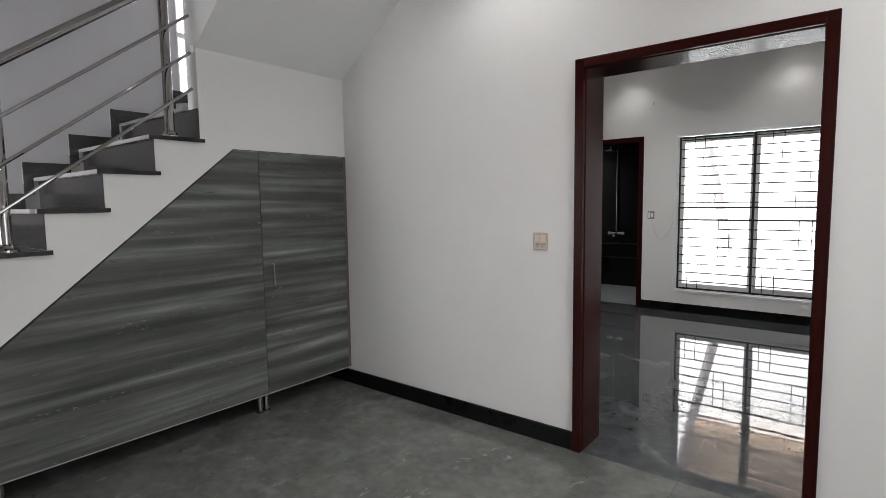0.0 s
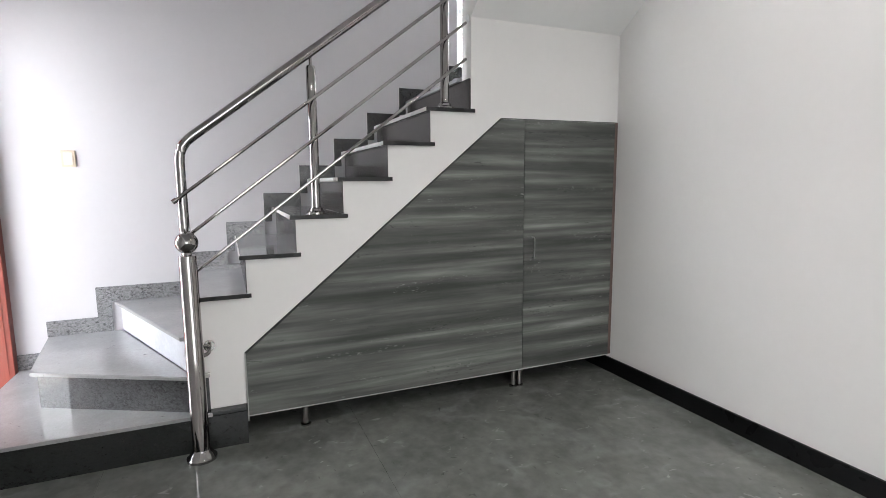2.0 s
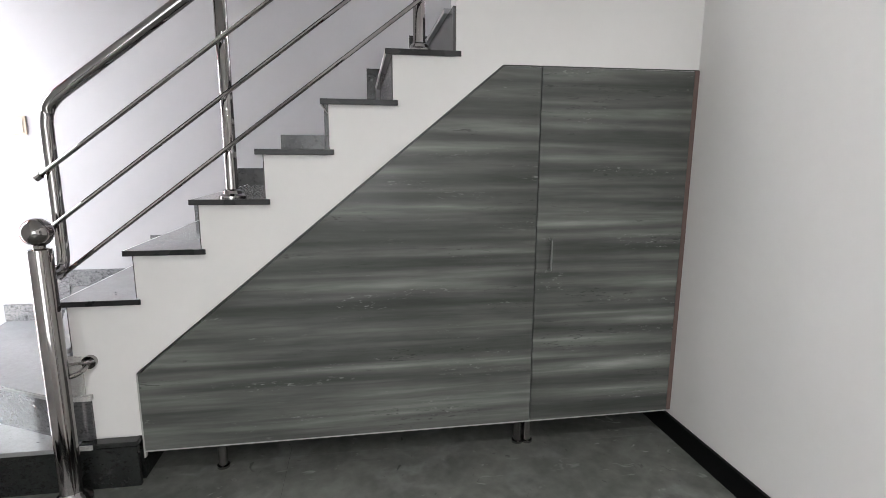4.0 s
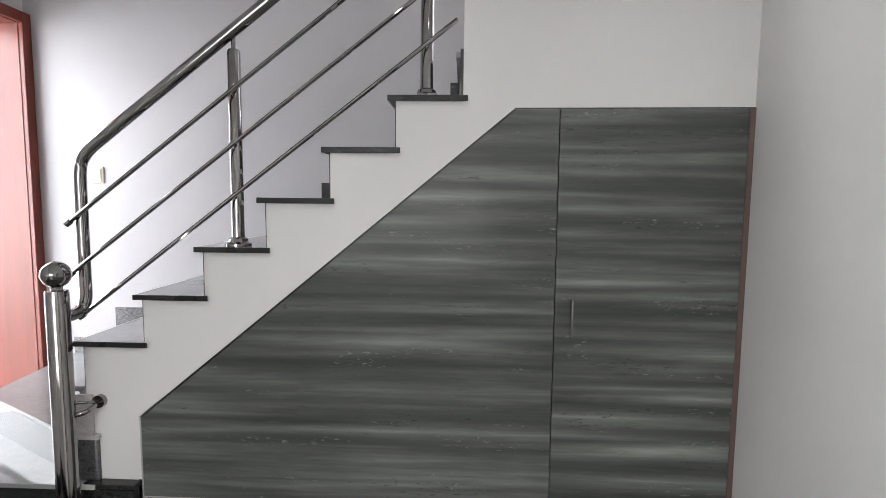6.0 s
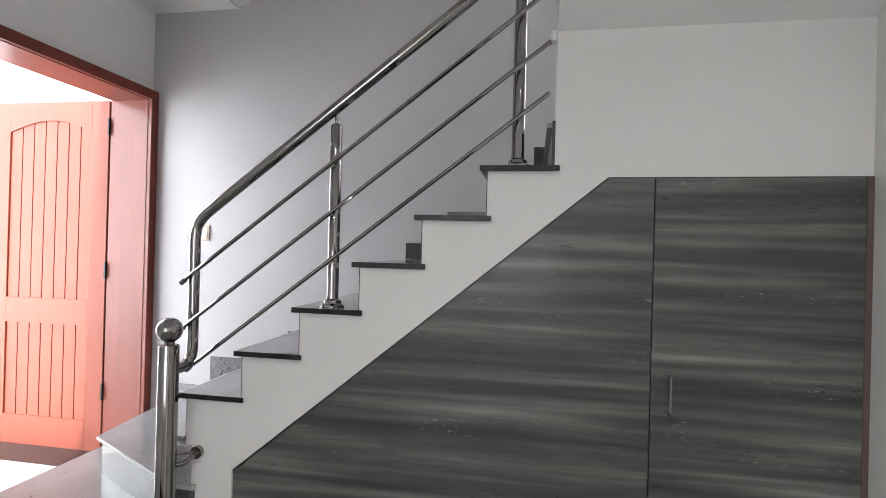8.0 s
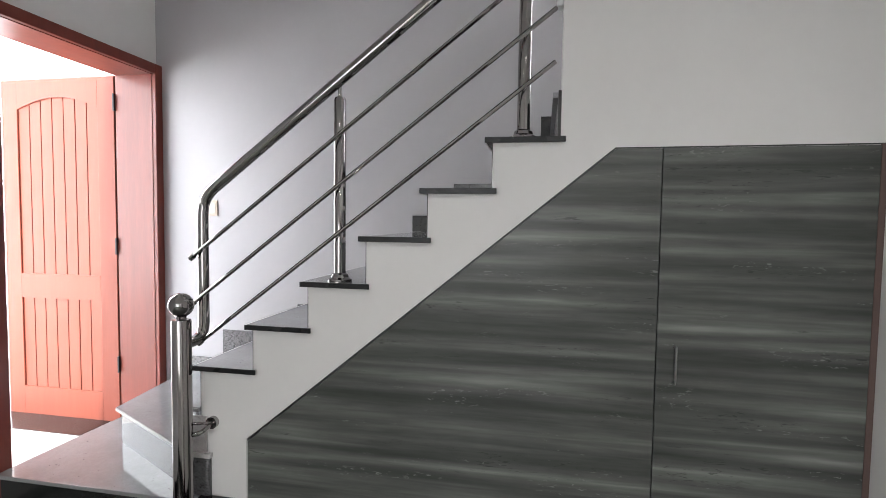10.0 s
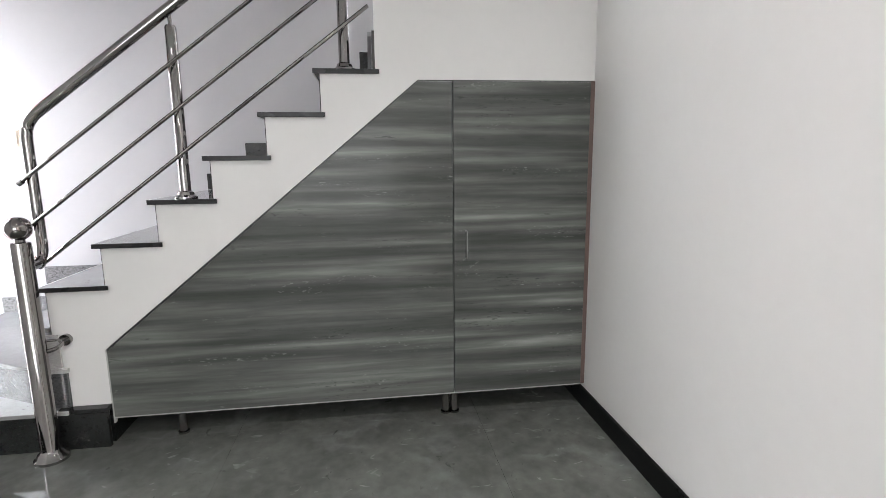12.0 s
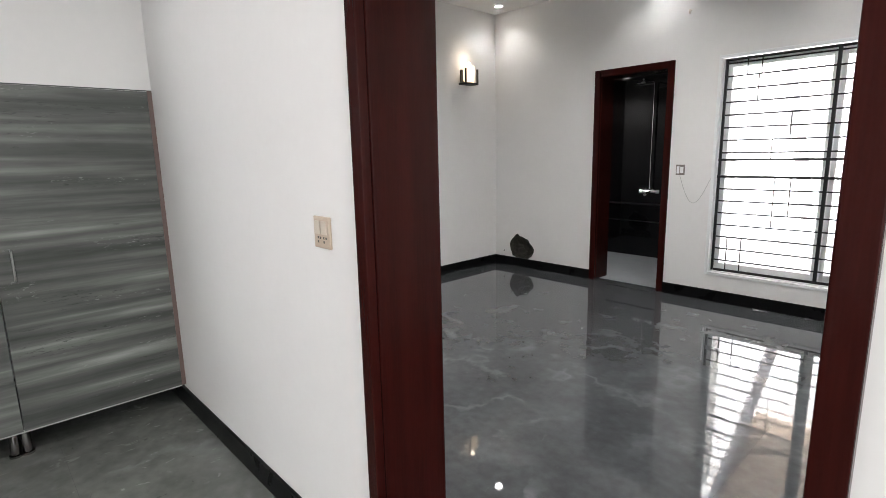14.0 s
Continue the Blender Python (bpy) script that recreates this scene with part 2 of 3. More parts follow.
BLACKP = granite("polished_black_granite", (0.011, 0.012, 0.0115), (0.019, 0.0205, 0.02), 0.16, 90)
# Grey granite lightened to carry the door's glare on the treads.
TOP = granite("grey_granite_lit", (0.235, 0.233, 0.235), (0.275, 0.275, 0.28), 0.09, 200, 0.8)
SPECK = granite("speckled_granite", (0.03, 0.03, 0.031), (0.2, 0.2, 0.205), 0.14, 85)
RISER = granite("dark_speckled_granite", (0.02, 0.02, 0.021), (0.085, 0.086, 0.09), 0.04, 95)
RISER.node_tree.nodes["Principled BSDF"].inputs["Specular IOR Level"].default_value = 1.0
STEEL = mat("polished_steel", (0.30, 0.287, 0.282), 0.045, metal=1.0, scale=20, vary=0.05, rvary=0.02)
CHROME = mat("chrome", (0.85, 0.85, 0.86), 0.12, metal=1.0, scale=20, vary=0.02)
BRUSHED = mat("brushed_steel", (0.3, 0.3, 0.29), 0.35, metal=1.0, scale=20)
LAM = laminate("grey_wood_laminate")
EDGE = mat("edge_band", (0.42, 0.42, 0.4), 0.4, scale=10)
BROWN = mat("brown_edge", (0.13, 0.085, 0.075), 0.5, scale=10)
MAHOG = timber("mahogany", (0.014, 0.0026, 0.0022), (0.040, 0.0066, 0.005), 0.22)
MAHOG_X = timber("mahogany_across", (0.014, 0.0026, 0.0022), (0.040, 0.0066, 0.005), 0.22, 0)
REDWD = timber("red_timber", (0.22, 0.045, 0.025), (0.36, 0.09, 0.05), 0.3)
REDDARK = timber("red_hardwood", (0.13, 0.024, 0.015), (0.235, 0.043, 0.027), 0.34)
REDDARK.node_tree.nodes["Principled BSDF"].inputs["Specular IOR Level"].default_value = 0.5
ORANGE = timber("orange_timber", (0.23, 0.06, 0.04), (0.29, 0.078, 0.050), 0.42)
ORANGE.node_tree.nodes["Principled BSDF"].inputs["Specular IOR Level"].default_value = 0.25
IRONG = mat("dark_glossy_trim", (0.03, 0.03, 0.034), 0.2, scale=20)
ALU = mat("white_aluminium", (0.75, 0.76, 0.76), 0.35, scale=12, vary=0.02)
IRON = mat("black_steel", (0.02, 0.02, 0.021), 0.4, metal=0.5, scale=20)
PLATE = mat("cream_plastic", (0.5, 0.41, 0.32), 0.35, scale=10, vary=0.03)
PLATE2 = mat("white_plastic", (0.6, 0.53, 0.45), 0.3, scale=10, vary=0.03)
GREYP = mat("grey_plastic", (0.2, 0.18, 0.165), 0.35, scale=10, vary=0.03)
DARKP = mat("dark_plastic", (0.03, 0.03, 0.03), 0.4, scale=10)
for m in (MAHOG, MAHOG_X):
    m.node_tree.nodes["Principled BSDF"].inputs["Specular IOR Level"].default_value = 0.13
BTILE = mat("black_tile", (0.008, 0.008, 0.0095), 0.06, scale=4, vary=0.08)
BFLOOR = mat("pale_tile", (0.5, 0.52, 0.54), 0.25, scale=4, vary=0.06)
RUBBLE = mat("broken_masonry", (0.045, 0.042, 0.035), 0.95, scale=25, vary=0.6, bump=1.0)
PIPE = mat("pale_grey_pipe", (0.66, 0.61, 0.6), 0.8, scale=6, vary=0.12)
BEIGE = mat("beige_render", (0.85, 0.66, 0.5), 0.8, scale=3, bump=0.2)
WHITEX = mat("white_render", (0.75, 0.75, 0.73), 0.8, scale=3, bump=0.2)
PAVE = mat("pale_paving", (0.6, 0.59, 0.565), 0.7, scale=4, vary=0.15, bump=0.2)
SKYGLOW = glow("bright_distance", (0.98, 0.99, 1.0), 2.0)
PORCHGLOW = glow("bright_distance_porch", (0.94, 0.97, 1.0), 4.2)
LAMP = glow("lamp_disc", (1.0, 0.97, 0.92), 6)
SHADE = glow("sconce_glass", (1.0, 0.78, 0.5), 0.6)
BULB = glow("sconce_bulb", (1.0, 0.85, 0.65), 3)
GLASS = bpy.data.materials.new("window_glass")
GLASS.use_nodes = True
gb = GLASS.node_tree.nodes["Principled BSDF"]
gb.inputs["Transmission Weight"].default_value, gb.inputs["Roughness"].default_value, gb.inputs["IOR"].default_value = 1.0, 0.0, 1.02


# builders
def add_box(bm, x0, x1, y0, y1, z0, z1, bevel=0.0):
    ret = bmesh.ops.create_cube(bm, size=1)
    vs = ret["verts"]
    for v in vs:
        v.co = Vector(((x0 + x1) / 2 + v.co.x * (x1 - x0), (y0 + y1) / 2 + v.co.y * (y1 - y0), (z0 + z1) / 2 + v.co.z * (z1 - z0)))
    if bevel:
        es = list({e for v in vs for e in v.link_edges})
        bmesh.ops.bevel(bm, geom=es, offset=bevel, segments=2, affect="EDGES", profile=0.5)


def box(x0, x1, y0, y1, z0, z1, bevel=0.0):
    bm = bmesh.new()
    add_box(bm, x0, x1, y0, y1, z0, z1, bevel)
    return bm


def boxes(rows, bevel=0.0):
    bm = bmesh.new()
    for r in rows:
        add_box(bm, *r, bevel)
    return bm


def prism(points, axis, a, b, bevel=0.0):
    """A polygon given in the plane across the axis, pushed from a to b. Axis x: points are (y, z); y: (x, z); z: (x, y)."""
    bm = bmesh.new()
    place = {"x": lambda p, c: (c, p[0], p[1]), "y": lambda p, c: (p[0], c, p[1]), "z": lambda p, c: (p[0], p[1], c)}[axis]
    lo = [bm.verts.new(place(p, a)) for p in points]
    hi = [bm.verts.new(place(p, b)) for p in points]
    bm.faces.new(lo)
    bm.faces.new(hi)
    for i in range(len(points)):
        j = (i + 1) % len(points)
        bm.faces.new((lo[i], lo[j], hi[j], hi[i]))
    bmesh.ops.recalc_face_normals(bm, faces=bm.faces)
    if bevel:
        bmesh.ops.bevel(bm, geom=list(bm.edges), offset=bevel, segments=2, affect="EDGES")
    return bm


def turned(profile, at, segments=28):
    """A turned piece: (radius, height) pairs about a vertical axis."""
    bm = bmesh.new()
    rings = []
    for r, z in profile:
        rings.append([bm.verts.new((at[0] + r * math.cos(2 * math.pi * i / segments), at[1] + r * math.sin(2 * math.pi * i / segments), at[2] + z)) for i in range(segments)])
    for a, b in zip(rings, rings[1:]):
        for i in range(segments):
            j = (i + 1) % segments
            bm.faces.new((a[i], a[j], b[j], b[i]))
    bm.faces.new(rings[0][::-1])
    bm.faces.new(rings[-1])
    bmesh.ops.recalc_face_normals(bm, faces=bm.faces)
    return bm


def tube(path, r, segments=14):
    """A round bar along a path of points."""
    bm = bmesh.new()
    pts = [Vector(p) for p in path]
    rings = []
    up = Vector((0.13, 0.3, 0.9)).normalized()
    for i, p in enumerate(pts):
        d = (pts[min(i + 1, len(pts) - 1)] - pts[max(i - 1, 0)]).normalized()
        s = d.cross(up)
        if s.length < 0.05:
            s = d.cross(Vector((1, 0, 0)))
        s.normalize()
        t = s.cross(d).normalized()
        rings.append([bm.verts.new(p + r * (math.cos(2 * math.pi * k / segments) * s + math.sin(2 * math.pi * k / segments) * t)) for k in range(segments)])
    for a, b in zip(rings, rings[1:]):
        for i in range(segments):
            j = (i + 1) % segments
            bm.faces.new((a[i], a[j], b[j], b[i]))
    bm.faces.new(rings[0][::-1])
    bm.faces.new(rings[-1])
    bmesh.ops.recalc_face_normals(bm, faces=bm.faces)
    return bm


def rounded(points, r, n=6):
    """The path through the points with its corners rounded by r."""
    pts = [Vector(p) for p in points]
    out = [pts[0]]
    for a, b, c in zip(pts, pts[1:], pts[2:]):
        u, v = (a - b).normalized(), (c - b).normalized()
        p, q = b + u * r, b + v * r
        for i in range(n + 1):
            t = i / n
            out.append(p * (1 - t) ** 2 + b * 2 * t * (1 - t) + q * t ** 2)
    out.append(pts[-1])
    return out


def part(name, bm, material, parent=None, label="", smooth=False):
    me = bpy.data.meshes.new(name)
    bm.to_mesh(me)
    bm.free()
    me.materials.append(material)
    if smooth:
        me.shade_smooth()
        me.set_sharp_from_angle(angle=radians(35))
    ob = new(name, me)
    ob.parent = parent
    if label:
        ob["label"] = label
    return ob


def thing(name, label, category, group=""):
    return tagged(new(name), label, category, group)


def structure(name, bm, material, label=""):
    return tagged(part(name, bm, material), label, kind="structure")


# ---- setting ----
H = 3.0
BX0, BX1, BY0, BY1, BZ = -1.213, 3.4, 0.235, 4.0, 2.89
HX1, HY0 = 5.5, -3.65
structure("floor_slab", box(-1.5, 5.7, -3.57, 4.26, -0.12, -0.006), GROUT, "dark grey grout bed under the floor tiles")
structure("wall_hall", boxes([(-1.27, 1.82, 0, BY0, 0, 5.4), (1.82, 2.82, 0, BY0, 2.02, 5.4), (2.82, HX1, 0, BY0, 0, 5.4)]), PAINT, "off-white painted wall with the bedroom door opening")
structure("wall_stair", boxes([(-1.27, -1.07, -3.95, -0.66, 0, 5.4), (-1.27, -1.07, -0.66, -0.10, 0, 2.07), (-1.27, -1.07, -0.66, -0.10, 3.3, 5.4), (-1.27, -1.07, -0.10, 0, 0, 5.4)]), LILAC, "lilac-grey painted wall beside the stairs, darkened for its shade")
structure("wall_entrance", boxes([(-1.07, -1.037, -3.93, HY0, 0, 3.4), (-1.037, 0.005, -3.93, HY0, 2.364, 3.4), (0.005, HX1, -3.93, HY0, 0, 3.4)]), PAINT, "off-white painted wall with the front door opening")
# The opening in this unseen wall is made for the hall fill light.
structure("wall_east", boxes([(HX1, HX1 + 0.2, HY0, -3.1, 0, 3.4), (HX1, HX1 + 0.2, -0.7, 0.235, 0, 3.4), (HX1, HX1 + 0.2, -3.1, -0.7, 2.45, 3.4), (HX1, HX1 + 0.2, -3.1, -0.7, 0, 0.55)]), PAINT, "unseen off-white wall with an opening added for the hall fill light")
# Unseen wall, added to keep the sun out of the east opening.
structure("sun_block_wall", box(6.6, 6.75, -7, 2, -0.13, 6.5), WHITEX, "unseen tall white rendered wall, added to block the sun")
structure("wall_over_cupboard", prism([(-1.06, 1.674), (-0.864, 1.674), (0, 1.674), (0, 2.225), (-1.06, 2.225)], "x", -0.12, 0), PAINT, "off-white painted wall above the understair cupboard")

sl = 0.72
structure("stair_soffit", prism([(-0.12, 2.225), (0, 2.225), (1.08, 2.225 + 1.08 * sl), (1.08, 3.6), (0.55, 3.6), (-0.12, 3.0)], "y", -1.06, -0.001), CEIL, "white sloping underside of the upper flight")
structure("ceiling_hall", boxes([(0.0, HX1, HY0, -1.06, H, H + 0.15), (1.08, HX1, -1.06, 0, H, H + 0.15)]), CEIL, "flat white hall ceiling")
structure("ceiling_entry", boxes([(-1.07, 0.0, HY0, -3.04, 2.92, 3.15)]), CEIL, "flat white ceiling over the entrance")
structure("ceiling_stairwell", prism([(-3.04, 2.93), (-1.06, 3.9), (0, 5.0), (0, 5.2), (-1.06, 4.1), (-3.04, 3.13)], "x", -1.07, 0), CEIL, "white sloping ceiling over the stairwell")
structure("wall_stairwell", prism([(-3.04, 3.15), (0, 3.15), (0, 5.2), (-3.04, 3.4)], "x", 0.0, 0.1), PAINT, "off-white painted wall over the stairwell edge")

# bedroom
structure("wall_bedroom_west", box(BX0 - 0.2, BX0, BY0, BY1, 0, 3.1), PAINT, "off-white painted bedroom wall")
structure("wall_bedroom_east", box(BX1, BX1 + 0.2, BY0, BY1, 0, 3.1), PAINT, "off-white painted bedroom wall")
structure("ceiling_bedroom", box(BX0, BX1, BY0, BY1, BZ, BZ + 0.12), CEIL, "flat white bedroom ceiling")


def holed_panel(x0, x1, z0, z1, y, hole, depth):
    """A wall face with an uneven hole, its ragged sides going back by depth."""
    bm = bmesh.new()
    outer = [bm.verts.new((x, y, z)) for x, z in ((x0, z0), (x1, z0), (x1, z1), (x0, z1))]
    inner = [bm.verts.new((x, y, z)) for x, z in hole]
    edges = [bm.edges.new((a, b)) for loop in (outer, inner) for a, b in zip(loop, loop[1:] + loop[:1])]
    bmesh.ops.triangle_fill(bm, edges=edges, use_beauty=True)
    return bm


rnd = random.Random(4)
hole = []
for i in range(26):
    a = 2 * math.pi * i / 26
    rx = 0.18 * (1 - 0.25 * max(0, math.sin(a))) * (1 + 0.16 * (rnd.random() - 0.5))
    rz = 0.15 * (1 + 0.22 * (rnd.random() - 0.5))
    hole.append((-0.80 + rx * math.cos(a) - 0.05 * max(0, math.sin(a)), 0.225 + rz * math.sin(a)))
WT = 0.25
structure("wall_bedroom_north", boxes([(BX0 - 0.2, -1.1, BY1, BY1 + WT, 0, 3.1), (-1.1, -0.5, BY1, BY1 + WT, 0.5, 3.1), (-0.5, 0.14, BY1, BY1 + WT, 0, 3.1), (0.14, 0.845, BY1, BY1 + WT, 2.07, 3.1),
                                       (0.845, 1.12, BY1, BY1 + WT, 0, 3.1), (1.12, 1.26, BY1, BY1 + 0.14, 0, 3.1), (1.26, 2.86, BY1, BY1 + 0.14, 0, 0.245), (1.26, 2.86, BY1, BY1 + 0.14, 2.085, 3.1), (2.86, BX1 + 0.2, BY1, BY1 + 0.14, 0, 3.1)]), PAINT, "off-white painted bedroom wall with bathroom door and window")
structure("wall_broken_part", holed_panel(-1.1, -0.5, 0, 0.5, BY1, hole, 0.1), PAINT, "painted wall face with a ragged hole")
bm = bmesh.new()
deep = [[bm.verts.new((-0.8 + (x + 0.8) * k, BY1 + d + rnd.random() * 0.015 * (d > 0), 0.225 + (z - 0.225) * k)) for x, z in hole] for k, d in ((1, 0.0), (0.92, 0.04), (0.7, 0.08), (0.35, 0.1))]
for a, b in zip(deep, deep[1:]):
    for i in range(26):
        bm.faces.new((a[i], a[(i + 1) % 26], b[(i + 1) % 26], b[i]))
bm.faces.new(deep[-1])
structure("wall_hole", bm, RUBBLE, "dark broken masonry inside a hole knocked in the wall")

# bathroom
structure("bathroom_walls", boxes([(-1.0, 0.86, 5.48, 5.5, 0, 2.7), (-1.02, -1.0, BY1 + WT, 5.5, 0, 2.7), (0.86, 0.88, BY1 + WT, 5.5, 0, 2.7)]), BTILE, "glossy black tiled bathroom wall")
structure("bathroom_outer_wall", boxes([(-1.12, -1.021, BY1 + WT, 5.6, -0.13, 2.7), (0.881, 0.93, BY1 + WT, 5.6, -0.13, 2.7), (-1.021, 0.881, 5.501, 5.6, -0.13, 2.7)]), WHITEX, "white rendered outside of the bathroom")
structure("bathroom_floor", box(-1.0, 0.86, BY1 + 0.1, 5.48, -0.1, 0.002), BFLOOR, "pale grey tiled bathroom floor")
structure("bathroom_ceiling", box(-0.999, 0.859, BY1 + WT, 5.479, 2.34, 2.42), CEIL, "white bathroom ceiling")

# outside
structure("ground", box(-60, 60, -60, 60, -0.3, -0.13), PAVE, "pale concrete ground outside")
structure("porch_floor", box(-3.0, 3.0, -8.0, -3.58, -0.13, 0.0), PAVE, "pale paved porch floor")
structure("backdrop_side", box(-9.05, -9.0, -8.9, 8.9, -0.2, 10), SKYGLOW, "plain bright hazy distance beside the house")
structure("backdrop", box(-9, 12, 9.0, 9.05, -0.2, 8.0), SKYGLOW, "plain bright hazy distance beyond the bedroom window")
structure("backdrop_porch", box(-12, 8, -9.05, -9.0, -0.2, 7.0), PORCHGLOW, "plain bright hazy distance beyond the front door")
nb = thing("neighbour_house", "beige rendered gable of the neighbouring house with a sloping edge", "house")
part("wall", prism([(0.56, 3.23), (6, 3.23), (6, -0.13), (8, -0.13), (8, 9.5), (-0.83, 9.5)], "y", 8.2, 8.9), BEIGE, nb)
part("drain_pipe", tube([(1.16, 8.11, 0.3), (0.98, 8.11, 1.3), (0.42, 8.11, 3.9), (-0.97, 8.11, 9.4)], 0.085, 12), PIPE, nb, "weathered pale grey sloping pipe", smooth=True)

# ---- stairs ----
R, G = 0.1912, 0.25
XW = -1.07


def riser_y(n):
    return -1.06 - G * (10 - n)


stringer = [(-2.56, R), (-2.345, R), (-2.345, 0.457), (-0.864, 1.674), (-1.06, 1.69)]
for n in range(9, 3, -1):
    stringer += [(riser_y(n + 1), n * R - 0.02), (riser_y(n), n * R - 0.02)]
structure("stair_stringer", prism(stringer[:4] + [(-1.06, 1.674)] + stringer[5:], "x", -0.10, 0.0), PAINT, "off-white painted side of the lower flight")
body = [(-2.5, 0.0), (-1.9, 0.56), (-1.0, 1.4), (0.0, 1.5), (0.0, 10 * R - 0.02), (-1.06, 10 * R - 0.02)]
for n in range(9, 3, -1):
    body += [(riser_y(n + 1), n * R - 0.02), (riser_y(n), n * R - 0.02)]
body += [(-2.56, 0.0)]
structure("stair_body", prism(body, "x", XW, -0.10), PAINT, "concrete body of the stairs")

lower = thing("staircase", "straight flight of grey granite steps rising beside the wall", "stairs")
for n in range(4, 10):
    y0, y1 = riser_y(n) - 0.03, riser_y(n + 1) + 0.018
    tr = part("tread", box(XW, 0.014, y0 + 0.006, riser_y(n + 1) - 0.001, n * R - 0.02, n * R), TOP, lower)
    part("nosing", boxes([(0.014, 0.021, y0, y1, n * R - 0.021, n * R + 0.0004)], 0.002), NOSE, tr, "tread edge darkened as the unlit side")
    # Faces the front door: a pale strip paints the light it catches.
    part("front_edge", box(XW + 0.001, 0.0138, y0, y0 + 0.0058, n * R - 0.0205, n * R + 0.0004, 0.0015), PALE_STONE, tr, "front edge with the doorway light in its colour")
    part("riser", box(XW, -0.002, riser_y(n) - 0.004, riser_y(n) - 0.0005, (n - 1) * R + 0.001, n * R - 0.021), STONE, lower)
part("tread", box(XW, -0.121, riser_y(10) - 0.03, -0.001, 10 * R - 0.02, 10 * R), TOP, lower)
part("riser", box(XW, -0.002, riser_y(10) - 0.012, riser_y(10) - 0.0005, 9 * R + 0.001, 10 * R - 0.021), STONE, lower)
part("tread", prism([(XW, -0.70), (-0.121, -0.3), (-0.121, -0.001), (XW, -0.001)], "z", 10 * R + 0.001, 11 * R), TOP, lower)
# wedge steps at the foot
S3 = [(-0.001, -2.60), (XW, -3.05), (XW, -2.56), (-0.001, -2.56)]
part("tread", prism([(0.0, -2.63), (XW, -3.08), (XW, -2.573), (0.0, -2.573)], "z", 3 * R - 0.02, 3 * R, 0.004), TOP, lower)
part("riser", prism([(-0.002, -2.59), (XW, -3.04), (XW, -2.573), (-0.002, -2.573)], "z", 2 * R, 3 * R - 0.021), MARBLE, lower, "pale grey marble riser")
part("tread", prism([(0.03, -2.61), (-0.36, -3.34), (XW, -3.44), (XW, -3.05), (-0.002, -2.592)], "z", 2 * R - 0.02, 2 * R, 0.004), TOP, lower)
part("riser", prism([(0.0, -2.61), (-0.37, -3.31), (XW, -3.41), (XW, -3.05), (-0.002, -2.592)], "z", R, 2 * R - 0.021), RISER, lower, "dark speckled granite riser")
part("riser_end", box(0.0005, 0.016, -2.612, -2.512, R + 0.001, 2 * R - 0.021, 0.001), RISER, lower, "speckled granite end piece")
part("riser_end", box(0.0005, 0.010, -2.60, -2.53, 2 * R + 0.001, 3 * R - 0.03, 0.001), PALE_STONE, lower, "pale marble end piece")
part("tread_end", box(0.0005, 0.024, -2.612, -2.505, 2 * R - 0.02, 2 * R, 0.002), PALE_STONE, lower, "pale ground tread end")
part("tread_end", box(0.0498, 0.056, -2.56, -2.505, R - 0.019, R + 0.0005, 0.001), PALE_STONE, lower, "pale mortar edge")
landing = thing("entrance_step", "grey granite entrance step with a black granite front", "step")
part("top", box(XW, 0.06, -3.60, -2.56, R - 0.02, R, 0.003), TOP, landing)
part("top", box(-0.0, 0.049, -2.56, -2.345, R - 0.02, R, 0.003), BLACKP, landing, "black granite edging")
part("front", box(0.03, 0.05, -3.58, -2.345, -0.005, R - 0.021), BLACKP, landing, "black granite face")
part("core", box(XW, 0.03, -3.585, -2.57, -0.005, R - 0.021), PAINT, landing)

sk = thing("stair_skirting", "speckled granite skirting stepping up along the stair wall", "skirting")
T = 0.012
for n in range(4, 12):
    y0 = riser_y(n) - 0.08 if n < 11 else -0.78
    y1 = riser_y(n + 1) - 0.08 if n < 10 else (-0.78 if n == 10 else -0.001)
    lo = (n - 1) * R + 0.09 if n > 4 else 3 * R
    # Pieces above the fifth step take the shade-darkened tone.
    part("skirting_piece", boxes([(XW, XW + T, y0, y1, n * R, n * R + 0.095), (XW, XW + T, y0, (riser_y(n) - 0.03) if n < 11 else -0.70, lo, n * R - 0.0005)]), SKIRT if n > 5 else SPECK, sk)
    # Pale sliver painting the door light on the skirting's end face.
    part("lit_end", box(XW + 0.0005, XW + T + 0.0005, y0 - 0.0022, y0 - 0.0002, n * R - 0.04, n * R + 0.0955), PALE_STONE, sk, "skirting end with the doorway light in its colour")
part("skirting_piece", box(XW, XW + T, -3.09, -2.64, 3 * R, 3 * R + 0.095), SPECK, sk)
part("skirting_piece", box(XW, XW + T, -3.44, -3.171, 2 * R, 2 * R + 0.095), SPECK, sk)
part("skirting_piece", box(XW, XW + T, -3.17, -3.091, 2 * R, 3 * R + 0.095), SPECK, sk)
part("skirting_piece", box(XW, XW + T, -3.63, -3.44, R, R + 0.095), SPECK, sk)


# railing
rail = thing("stair_railing", "polished stainless steel stair railing with three thin bars", "railing")
RX = -0.045
SL = R / G


def rz(y):
    return 1.488 + (y + 2.575) * SL


part("handrail", tube(rounded([(0.08, -2.575, 0.875), (RX, -2.575, 0.875), (RX, -2.575, rz(-2.575)), (RX, -0.95, rz(-0.95))], 0.075, 8), 0.0235, 20), STEEL, rail, smooth=True)
